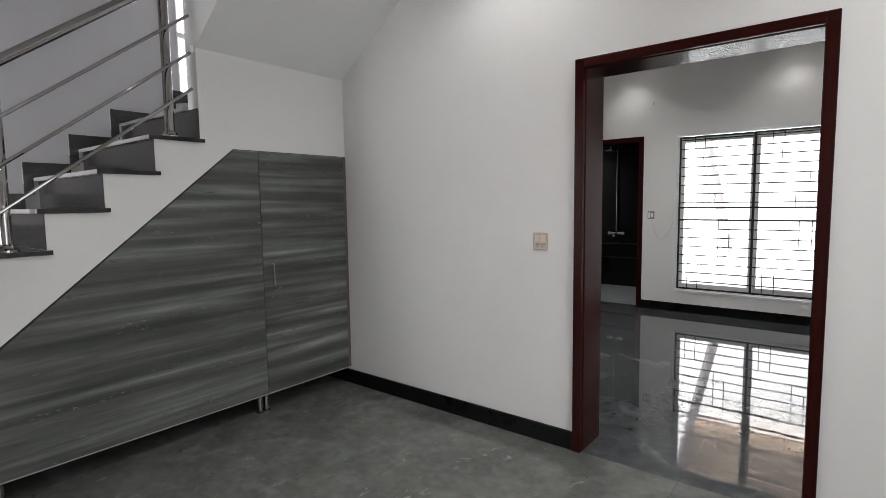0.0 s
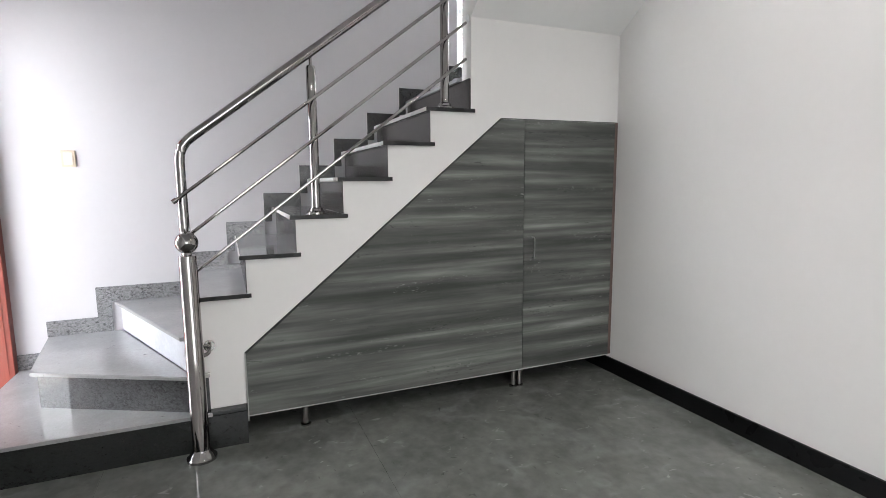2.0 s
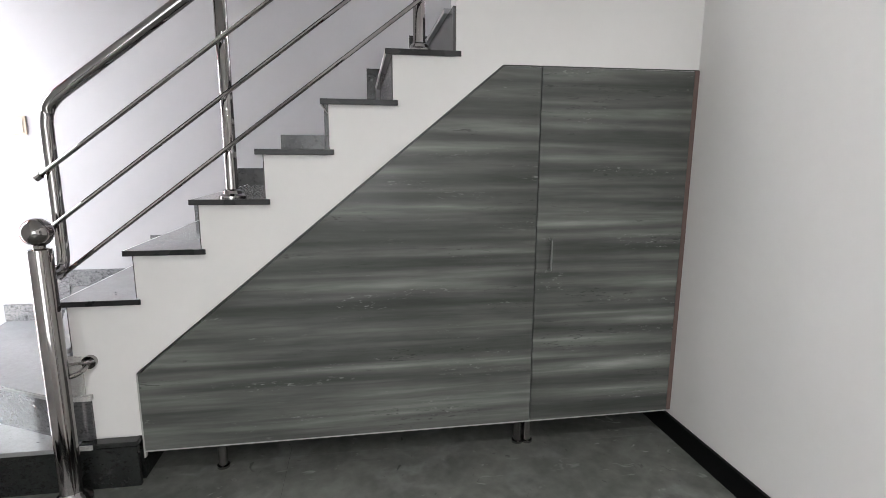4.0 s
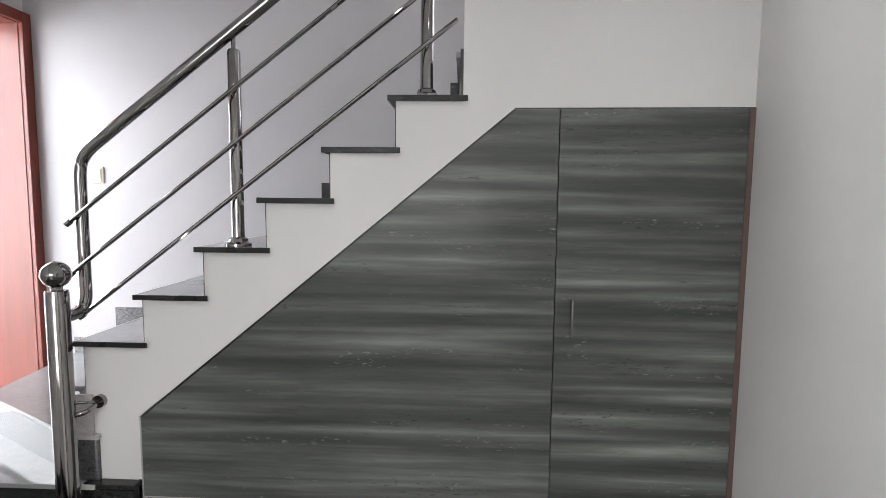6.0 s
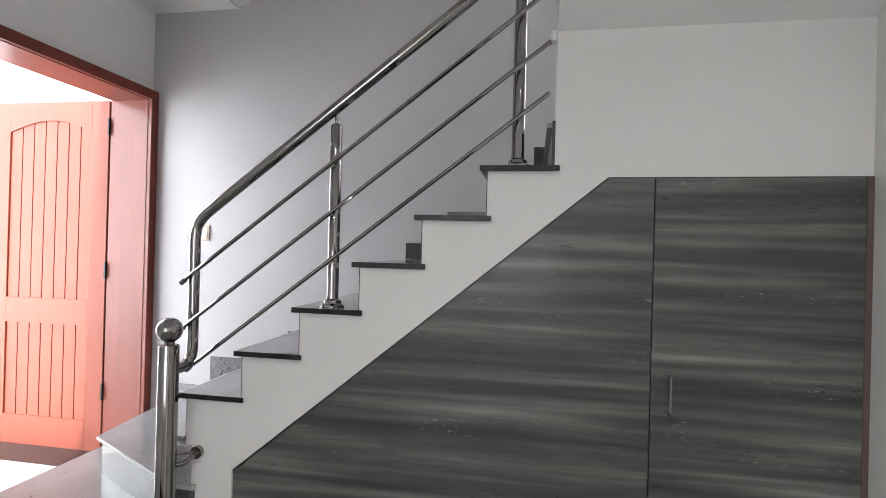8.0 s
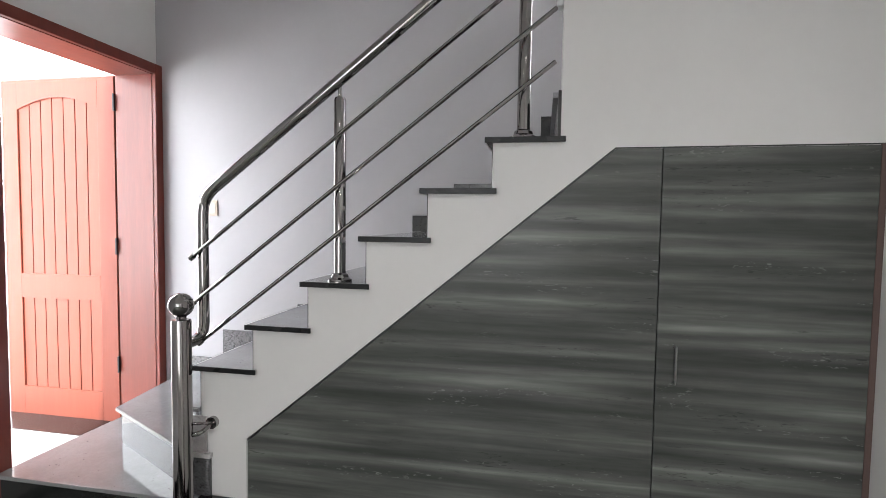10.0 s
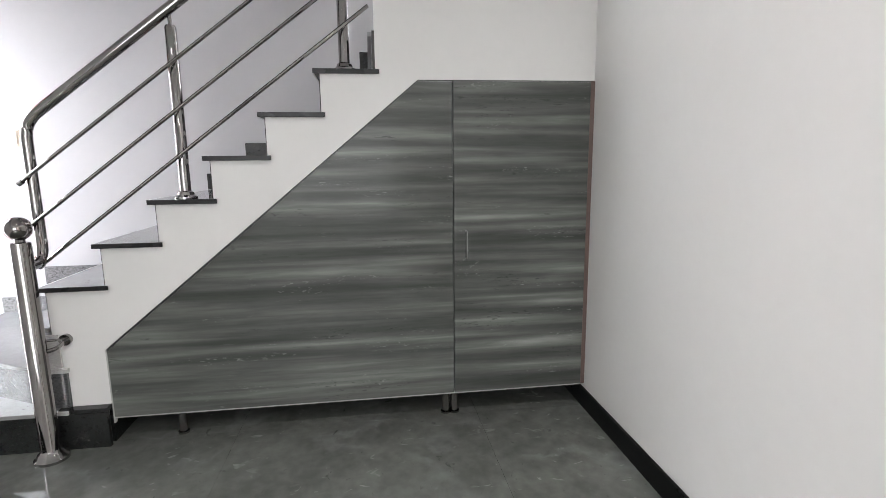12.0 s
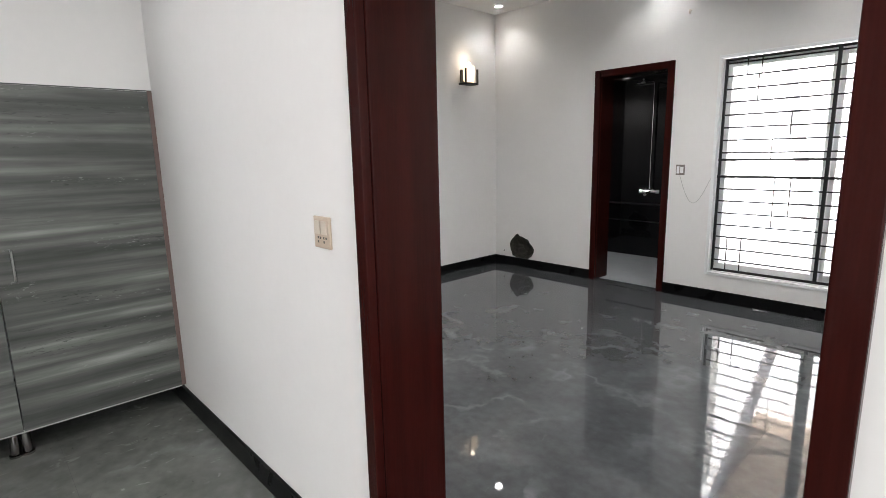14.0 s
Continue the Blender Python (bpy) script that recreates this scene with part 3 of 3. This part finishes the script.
for z0 in (1.236, 1.034, 0.866):
    ya = -2.60 if z0 > 0.9 else -2.565
    part("bar", tube([(RX + 0.034, ya, z0), (RX + 0.034, -1.085, z0 + (-1.085 - ya) * SL)], 0.0085, 10), STEEL, rail, smooth=True)
    part("bar_cap", tube([(RX + 0.034, ya - 0.014, z0 - 0.0106), (RX + 0.034, ya + 0.004, z0 + 0.003)], 0.0125, 12), STEEL, rail, smooth=True)
newel = [(0.068, 0), (0.068, 0.012), (0.058, 0.02), (0.052, 0.034), (0.045, 0.04), (0.039, 0.052), (0.039, 0.975), (0.037, 0.986), (0.02, 0.99), (0.02, 1.0)]
part("newel_post", turned(newel, (0.12, -2.56, 0)), STEEL, rail, smooth=True)
ball = [(0.001, -0.050)] + [(0.050 * math.cos(radians(a)), 0.050 * math.sin(radians(a))) for a in range(-80, 81, 10)] + [(0.001, 0.050)]
part("ball", turned(ball, (0.12, -2.56, 1.046)), STEEL, rail, smooth=True)
part("bracket", tube(rounded([(0.12, -2.56, 0.497), (0.085, -2.50, 0.503), (0.03, -2.50, 0.515), (0.0, -2.50, 0.515)], 0.025), 0.010, 12), STEEL, rail, smooth=True)
part("bracket", tube(rounded([(0.12, -2.56, 0.55), (0.085, -2.50, 0.545), (0.03, -2.50, 0.525), (0.0, -2.50, 0.525)], 0.02), 0.006, 12), STEEL, rail, smooth=True)
part("flange", tube([(0.0, -2.50, 0.52), (0.012, -2.50, 0.52), (0.02, -2.50, 0.52)], 0.026, 18), STEEL, rail, smooth=True)
for y, n, top in ((-1.945, 6, 1.905), (-1.20, 9, 2.47)):
    z0 = n * R
    hh = top - z0
    part("baluster", turned([(0.05, 0), (0.05, 0.01), (0.038, 0.018), (0.034, 0.03), (0.0255, 0.036), (0.0245, 0.045), (0.0245, hh - 0.012), (0.02, hh - 0.002), (0.008, hh), (0.008, rz(y) - z0 - 0.02)], (RX - 0.008, y, z0)), STEEL, rail, smooth=True)
for y in (-1.945, -1.20):
    for z0 in (1.236, 1.034, 0.866):
        zc = z0 + (y + 0.0 - (-2.60 if z0 > 0.9 else -2.565)) * SL
        part("collar", tube([(RX + 0.010, y, zc), (RX + 0.036, y, zc)], 0.011, 12), STEEL, rail, smooth=True)
part("end_clamp", box(RX - 0.03, RX + 0.03, -1.085, -1.061, 2.2, 2.24, 0.006), ALU, rail, "white plastic cap at the wall")

# ---- understair cupboard ----
cup = thing("understair_cupboard", "grey wood-grain laminate cupboard under the stairs on short steel legs", "cupboard")
seam = -0.703
P0, P1 = -0.014, 0.006
ap = -0.864


def cab_top(y):
    return 0.452 + (y + 2.342) * (1.674 - 0.452) / (ap + 2.342)


part("door", prism([(-2.335, 0.125), (seam - 0.002, 0.125), (seam - 0.002, 1.672), (ap, 1.672), (-2.335, 0.452)], "x", P0, P1), LAM, cup)
d2 = part("door", prism([(seam + 0.002, 0.125), (-0.022, 0.125), (-0.022, 1.676), (seam + 0.002, 1.674)], "x", P0, P1), LAM, cup)
part("handle", tube(rounded([(P1, -0.640, 0.83), (P1 + 0.025, -0.640, 0.83), (P1 + 0.025, -0.640, 0.965), (P1, -0.640, 0.965)], 0.008), 0.0042, 10), BRUSHED, d2, "slim steel bar handle", smooth=True)
part("side_strip", box(P0, P1 + 0.002, -0.021, -0.001, 0.125, 1.68), BROWN, cup, "brown unfinished edge strip")
part("edge_band", boxes([(P0, P1 + 0.001, -2.3415, -2.3355, 0.095, 0.455), (P0, P1 + 0.001, -2.336, -0.022, 0.1195, 0.1245)]), EDGE, cup, "pale edge band")
part("shadow_gap", prism([(-2.341, 0.452), (-2.341, 0.4575), (ap - 0.002, 1.6785), (0, 1.683), (0, 1.678), (ap, 1.674), (-2.337, 0.455)], "x", -0.03, 0.0015), DARKP, cup, "thin dark shadow gap")
part("base_panel", box(-0.6, P0 - 0.001, -2.335, -0.001, 0.125, 0.143), DARKP, cup, "dark underside board")
for y in (-2.05, -0.745, -0.70):
    part("leg", turned([(0.026, 0), (0.026, 0.01), (0.019, 0.014), (0.019, 0.124)], (-0.036, y, 0), 20), STEEL, cup, smooth=True)
# Dark sheet put in for the shade behind the cupboard legs.
structure("under_cupboard_shade", boxes([(-0.75, -0.7, -2.345, 0, -0.005, 0.14)]), DARKP, "dark sheet standing in for the shade under the cupboard")
structure("cupboard_end_wall", box(-0.7, -0.001, -2.36, -2.345, -0.005, 0.3), BLACKP, "dark stone end beside the cupboard")

# ---- skirtings ----
SKH = 0.10
structure("baseboard_hall", boxes([(-0.7, 1.79, -0.014, 0, 0, SKH), (2.854, HX1, -0.014, 0, 0, SKH)]), BLACK, "black granite skirting")
structure("baseboard_bedroom", boxes([(BX0, 0.10, BY1 - 0.014, BY1, 0, SKH), (0.88, BX1, BY1 - 0.014, BY1, 0, SKH), (BX0, BX0 + 0.014, BY0, BY1 - 0.015, 0, SKH), (BX1 - 0.014, BX1, BY0, BY1 - 0.015, 0, SKH)]), BLACK, "black granite skirting")
structure("baseboard_entrance", boxes([(0.62, HX1, HY0, HY0 + 0.014, 0, SKH), (HX1 - 0.014, HX1, HY0 + 0.015, -0.015, 0, SKH)]), BLACK, "black granite skirting")


# ---- doors ----
def door_frame(name, x0, x1, top, yf, yb, w, label, mats, z0=0.0):
    """Casing round an opening in a wall across y; yf the proud front, yb the back."""
    f = tagged(new(name), label, kind="structure")
    yr = yf + 0.03 if yb > yf else yf
    part("jamb", boxes([(x0, x0 + w, yf, yf + 0.03, z0, top), (x0 + 0.031, x0 + w + 0.004, yr, yb, z0, top - 0.03)], 0.003), mats[0], f)
    part("jamb", boxes([(x1 - w, x1, yf, yf + 0.03, z0, top), (x1 - w - 0.004, x1 - 0.031, yr, yb, z0, top - 0.03)], 0.003), mats[0], f)
    part("head", boxes([(x0 + w, x1 - w, yf, yf + 0.03, top - w, top), (x0 + w, x1 - w, yr, yb, top - w - 0.004, top - 0.03)], 0.003), mats[1], f)
    return f


door_frame("door_1", 1.79, 2.853, 2.05, -0.022, 0.24, 0.045, "dark mahogany door frame round the open bedroom doorway", (MAHOG, MAHOG_X))
door_frame("door_2", 0.10, 0.885, 2.112, BY1 - 0.015, BY1 + WT, 0.06, "dark mahogany door frame round the open bathroom doorway", (MAHOG, MAHOG_X))
door_frame("door_3", -1.069, 0.037, 2.395, HY0 + 0.016, HY0 - 0.25, 0.062, "red-brown hardwood frame of the open front door", (REDDARK, REDDARK), 0.0)

leaf = tagged(new("door_leaf"), "orange-brown wooden front door standing open outwards", "door")
LX0, LX1, LYA, LYB, LZ0, LZ1 = -1.045, -1.0, -3.915, -4.82, 0.0, 2.33
ST = 0.13
ya, yb = LYA - ST, LYB + ST
part("stile", box(LX0, LX1, ya, LYA, LZ0, LZ1, 0.002), ORANGE, leaf)
part("stile", box(LX0, LX1, LYB, yb, LZ0, LZ1, 0.002), ORANGE, leaf)
arch = [(ya + (yb - ya) * i / 10, 2.13 + 0.075 * math.sin(math.pi * i / 10)) for i in range(11)]
part("rail", prism(arch + [(yb, LZ1), (ya, LZ1)], "x", LX0, LX1), ORANGE, leaf)
part("rail", box(LX0, LX1, yb, ya, 0.83, 1.0), ORANGE, leaf)
part("rail", box(LX0, LX1, yb, ya, LZ0, 0.2), ORANGE, leaf)
k = 7
for i in range(k):
    a, b = ya + (yb - ya) * i / k, ya + (yb - ya) * (i + 1) / k
    part("plank", boxes([(LX0 + 0.01, LX1 - 0.01, b + 0.004, a - 0.004, 0.2, 0.83)]), ORANGE, leaf)
    part("plank", boxes([(LX0 + 0.01, LX1 - 0.01, b + 0.004, a - 0.004, 1.0, 2.22)]), ORANGE, leaf)
part("panel_back", box(LX0 + 0.003, LX1 - 0.018, yb, ya, 0.2, 2.22), REDWD, leaf)
for z in (0.35, 1.15, 2.1):
    part("hinge", box(-1.0, -0.985, -3.912, -3.902, z, z + 0.11), IRON, leaf)
# Dark strip along the porch floor below the open leaf.
structure("porch_strip", box(-1.5, -0.76, -6.0, -3.99, -0.05, 0.004), BLACKP, "dark strip on the porch floor below the open door")

# ---- windows ----
w = tagged(new("window_1"), "white aluminium sliding window behind a black steel grille", kind="structure")
X0, X1, Z0, Z1 = 1.25, 2.87, 0.235, 2.095
WB = 0.026
part("window_frame", boxes([(X0, X0 + WB, BY1 - 0.012, BY1 + 0.03, Z0, Z1), (X1 - WB, X1, BY1 - 0.012, BY1 + 0.03, Z0, Z1), (X0 + WB, X1 - WB, BY1 - 0.012, BY1 + 0.03, Z0, Z0 + WB), (X0 + WB, X1 - WB, BY1 - 0.012, BY1 + 0.03, Z1 - 0.025, Z1)], 0.003), ALU, w)
part("reveal", boxes([(1.261, 1.285, BY1 + 0.031, BY1 + 0.135, 0.27, 2.07), (2.835, 2.859, BY1 + 0.031, BY1 + 0.135, 0.27, 2.07), (1.285, 2.835, BY1 + 0.031, BY1 + 0.135, 0.246, 0.27)]), ALU, w)
for a, b in ((1.29, 2.07), (2.05, 2.83)):
    yo = 0.06 if a < 1.5 else 0.097
    part("sash", boxes([(a, a + 0.05, BY1 + yo, BY1 + yo + 0.035, 0.28, 2.06), (b - 0.05, b, BY1 + yo, BY1 + yo + 0.035, 0.28, 2.06), (a + 0.05, b - 0.05, BY1 + yo, BY1 + yo + 0.035, 0.28, 0.34), (a + 0.05, b - 0.05, BY1 + yo, BY1 + yo + 0.035, 2.0, 2.06)], 0.003), ALU, w)
    p = part("pane", box(a + 0.05, b - 0.05, BY1 + yo + 0.015, BY1 + yo + 0.02, 0.34, 2.0), GLASS, w)
    p.visible_shadow = False
g = tagged(new("window_grille"), "black welded steel window grille with level rods and paired flat bars", "grille")
YG = BY1 + 0.045
fr = []
for x, wide in ((1.286, 0.018), (2.045, 0.024), (2.814, 0.018)):
    fr.append((x, x + wide, YG - 0.006, YG + 0.012, 0.272, 2.068))
part("upright", boxes(fr[:1]), IRON, g)
part("upright", boxes(fr[1:2]), IRON, g)
part("upright", boxes(fr[2:]), IRON, g)
for z in (0.272, 2.048):
    part("rail", boxes([(1.309, 2.045, YG - 0.006, YG + 0.012, z, z + 0.02), (2.067, 2.81, YG - 0.006, YG + 0.012, z, z + 0.02)]), IRON, g)
for z in (1.09, 1.232):
    part("rail", boxes([(1.287, 2.832, YG - 0.02, YG - 0.0065, z, z + 0.02)]), IRON, g)
zs = [1.30 + 0.104 * i for i in range(8)] + [0.37 + 0.104 * i for i in range(7)]
for z in zs:
    part("rod", tube([(1.309, YG + 0.002, z), (2.045, YG + 0.002, z)], 0.0065, 6), IRON, g)
    part("rod", tube([(2.067, YG + 0.002, z), (2.81, YG + 0.002, z)], 0.0065, 6), IRON, g)
for xa in (1.304, 2.069):
    for u, za, zb in ((0.13, 0.292, 0.578), (0.28, 0.292, 0.578), (0.56, 0.682, 1.09), (0.71, 0.786, 1.09), (0.5, 1.252, 1.404), (0.66, 1.404, 1.612), (0.32, 1.716, 1.924), (0.2, 1.924, 2.048), (0.34, 1.924, 2.048)):
        part("short_rod", tube([(xa + u * 0.741, YG + 0.002, za), (xa + u * 0.741, YG + 0.002, zb)], 0.005, 6), IRON, g)

w2 = tagged(new("window_2"), "narrow white window lighting the stairs", kind="structure")
part("window_frame", boxes([(-1.2, -1.15, -0.66, -0.61, 2.07, 3.3), (-1.2, -1.15, -0.15, -0.10, 2.07, 3.3), (-1.2, -1.15, -0.61, -0.15, 2.07, 2.12), (-1.2, -1.15, -0.61, -0.15, 2.62, 2.66)], 0.003), ALU, w2)
p = part("pane", box(-1.18, -1.175, -0.61, -0.15, 2.12, 3.3), GLASS, w2)
p.visible_shadow = False
structure("window_sill", box(-1.15, -1.05, -0.66, -0.10, 2.072, 2.092), STONE, "grey granite sill")
# Unseen window, added to frame the hall fill light.
w3 = tagged(new("fill_window"), "unseen wide white window, added round the hall fill light", kind="structure")
part("window_frame", boxes([(5.6, 5.65, -3.1, -3.05, 0.55, 2.45), (5.6, 5.65, -0.75, -0.7, 0.55, 2.45), (5.6, 5.65, -3.05, -0.75, 0.55, 0.6), (5.6, 5.65, -3.05, -0.75, 2.4, 2.45)]), ALU, w3)
p = part("pane", box(5.62, 5.625, -3.05, -0.75, 0.6, 2.4), GLASS, w3)
p.visible_shadow = False


# ---- lamps ----
def spot(x, y, z, energy=None, cone=128, size=0.045):
    s = thing("ceiling_spot", "small round recessed ceiling light, lit", "ceiling light", "ceiling spots")
    part("ring", turned([(0.052, -0.006), (0.055, -0.003), (0.055, 0)], (x, y, z), 24), ALU, s, smooth=True)
    part("lamp_disc", turned([(0.04, -0.0085), (0.04, -0.0065)], (x, y, z), 24), LAMP, s)
    l = new("spot_light", bpy.data.lights.new("spot_light", "SPOT"))
    l.data.energy, l.data.spot_size, l.data.spot_blend, l.data.shadow_soft_size = energy or SPOT_E * 4, radians(cone), 0.7, size
    l.data.color = (1.0, 0.99, 0.985)
    l.location = (x, y, z - 0.02)


for x, y in ((-0.94, 3.74), (0.75, 3.74), (2.4, 3.74), (-0.94, 1.6)):
    spot(x, y, BZ - 0.001, 4)
# Two unseen lamps added mid-room to brighten the bedroom walls.
for x, y in ((1.0, 2.0), (2.4, 2.0)):
    spot(x, y, BZ - 0.001, 44, 165)
# The last three are unseen, added to brighten the hall.
for x, y in ((1.5, -0.45), (1.9, -1.75), (3.2, -0.5), (3.2, -1.75)):
    spot(x, y, H - 0.001, 15 if x == 1.5 else None)
for y in (-0.16, -1.25, -1.74):
    spot(4.45, y, H - 0.001, 13, 168, 0.025)
spot(-0.80, 4.62, 2.339, 8)

sc = thing("wall_sconce", "lit wall sconce with a frosted glass shade in a dark bracket", "wall lamp")
SY, SX = 3.47, BX0
part("back_plate", box(SX, SX + 0.02, SY - 0.06, SY + 0.06, 2.10, 2.24, 0.003), IRON, sc)
part("bracket", boxes([(SX + 0.02, SX + 0.13, SY - 0.1, SY + 0.1, 2.075, 2.095), (SX + 0.11, SX + 0.13, SY - 0.1, SY - 0.085, 2.096, 2.24), (SX + 0.11, SX + 0.13, SY + 0.085, SY + 0.1, 2.096, 2.24)], 0.002), IRON, sc)
part("shade", turned([(0.05, 0), (0.062, 0.03), (0.066, 0.16), (0.058, 0.17)], (SX + 0.08, SY, 2.098), 24), SHADE, sc, smooth=True)
part("bulb", turned([(0.008, 0), (0.02, 0.012), (0.02, 0.028), (0.008, 0.04)], (SX + 0.08, SY, 2.27), 16), BULB, sc, smooth=True)
l = new("sconce_light", bpy.data.lights.new("sconce_light", "POINT"))
l.data.energy, l.data.color, l.data.shadow_soft_size = 0.13, (1.0, 0.85, 0.65), 0.03
l.location = (SX + 0.08, SY, 2.36)


# ---- switches ----
def switch(name, label, cx, cy, cz, w, h, axis, sign, mats, gang):
    s = thing(name, label, "wall switch")
    ob = []
    def b(u0, u1, v0, v1, d0, d1, bev=0.0015):
        if axis == "y":
            return box(cx + u0, cx + u1, min(cy + sign * d0, cy + sign * d1), max(cy + sign * d0, cy + sign * d1), cz + v0, cz + v1, bev)
        return box(min(cx + sign * d0, cx + sign * d1), max(cx + sign * d0, cx + sign * d1), cy + u0, cy + u1, cz + v0, cz + v1, bev)
    part("plate", b(-w / 2, w / 2, -h / 2, h / 2, 0, 0.009, 0.003), mats[0], s)
    for u0, u1, v0, v1, dark in gang:
        part("socket_hole" if dark else "rocker", b(u0 * w, u1 * w, v0 * h, v1 * h, 0.0091, 0.0096 if dark else 0.013, 0.0), DARKP if dark else mats[1], s)
    return s


RK = [(-0.36, -0.03, -0.05, 0.36, 0), (0.03, 0.36, -0.05, 0.36, 0)] + [(u, u + 0.07, v, v + 0.07, 1) for u in (-0.26, 0.10) for v in (-0.2, -0.33)] + [(u, u + 0.07, -0.2, -0.13, 1) for u in (-0.12, 0.24)]
switch("wall_switch", "cream wall switch plate with two rockers and socket holes", 1.592, 0, 1.125, 0.088, 0.095, "y", -1, (PLATE, PLATE2), RK)
switch("wall_switch", "grey-brown wall switch plate with a white socket near the bathroom door", 0.985, BY1, 1.155, 0.078, 0.092, "y", -1, (GREYP, ALU), [(-0.38, -0.1, -0.35, 0.35, 0), (0.0, 0.36, -0.3, 0.3, 0)])
switch("wall_switch", "pale blank switch plate on the stair wall", XW, -3.243, 1.468, 0.075, 0.1, "x", 1, (PLATE, PLATE2), [(-0.3, 0.3, -0.36, 0.36, 0)])
cord = thing("loose_cable", "thin grey cable hanging from the wall switch to the window", "cable")
part("cable", tube([(0.985 + 0.27 * i / 16, BY1 - 0.004, 1.10 - 0.27 * math.sin(math.pi * i / 16) * (1 - 0.25 * i / 16)) for i in range(17)], 0.0022, 6), EDGE, cord, smooth=True)
hk = thing("wall_hook", "small dark hook high on the bedroom wall", "hook")
part("hook", tube(rounded([(0.99, BY1, 2.50), (0.99, BY1 - 0.03, 2.50), (0.99, BY1 - 0.03, 2.47)], 0.01), 0.008, 8), PLATE2, hk)
nn = thing("wall_plug", "tiny dark plug hole in the bedroom wall", "plug")
part("plug", tube([(-1.07, BY1 - 0.001, 0.165), (-1.07, BY1 - 0.005, 0.165)], 0.008, 10), IRON, nn)

# ---- shower ----
sh = thing("shower_set", "chrome wall shower column with a round head and mixer tap", "shower")
YB = 5.48
part("riser_pipe", tube(rounded([(0.04, YB - 0.05, 0.86), (0.04, YB - 0.05, 2.13), (0.04, YB - 0.34, 2.13)], 0.04), 0.011, 12), CHROME, sh, smooth=True)
part("head", turned([(0.02, 0.03), (0.03, 0.018), (0.11, 0.008), (0.11, 0)], (0.04, YB - 0.34, 2.075), 28), CHROME, sh, smooth=True)
part("mixer", tube([(-0.04, YB - 0.05, 0.83), (0.14, YB - 0.05, 0.83)], 0.022, 16), CHROME, sh, smooth=True)
for x in (-0.055, 0.155):
    part("tap_knob", tube([(x - 0.022, YB - 0.055, 0.83), (x + 0.022, YB - 0.055, 0.83)], 0.031, 16), CHROME, sh, smooth=True)
part("spout", tube([(0.05, YB - 0.05, 0.83), (0.05, YB - 0.19, 0.80)], 0.018, 12), CHROME, sh, smooth=True)
structure("tile_ledge", boxes([(-1.0, 0.86, YB - 0.02, YB, 0.655, 0.68), (-1.0, 0.86, YB - 0.006, YB, 0.44, 0.455)]), IRONG, "thin tile trim lines")

# ---- floor tiles ----

def lay(x0, x1, y0, y1, parent, j=0.0005, stone=TILE):
    """Tiles 1.2 m square on a fixed grid, cut at the room's edges, with fine joints."""
    gx, gy, s = 1.13, -0.585, 1.195
    for i in range(-4, 6):
        for k in range(-4, 6):
            a, b = max(x0, gx + i * s), min(x1, gx + (i + 1) * s)
            c, d = max(y0, gy + k * s), min(y1, gy + (k + 1) * s)
            if b - a > 0.01 and d - c > 0.01:
                part("tile", box(a + j, b - j, c + j, d - j, -0.005, 0.0), stone, parent)


floor = tagged(new("floor"), "dark grey polished porcelain tile floor with pale veins", kind="structure")
lay(0.0, HX1, HY0, 0.0, floor)
lay(BX0, BX1, BY0, BY1, floor, 0.00015, TILE_BED)
lay(-0.7, -0.0005, -2.345, 0.0, floor)
lay(1.84, 2.795, 0.0, BY0, floor, stone=TILE_BED)
lay(0.16, 0.825, BY1, BY1 + 0.1, floor, stone=TILE_BED)
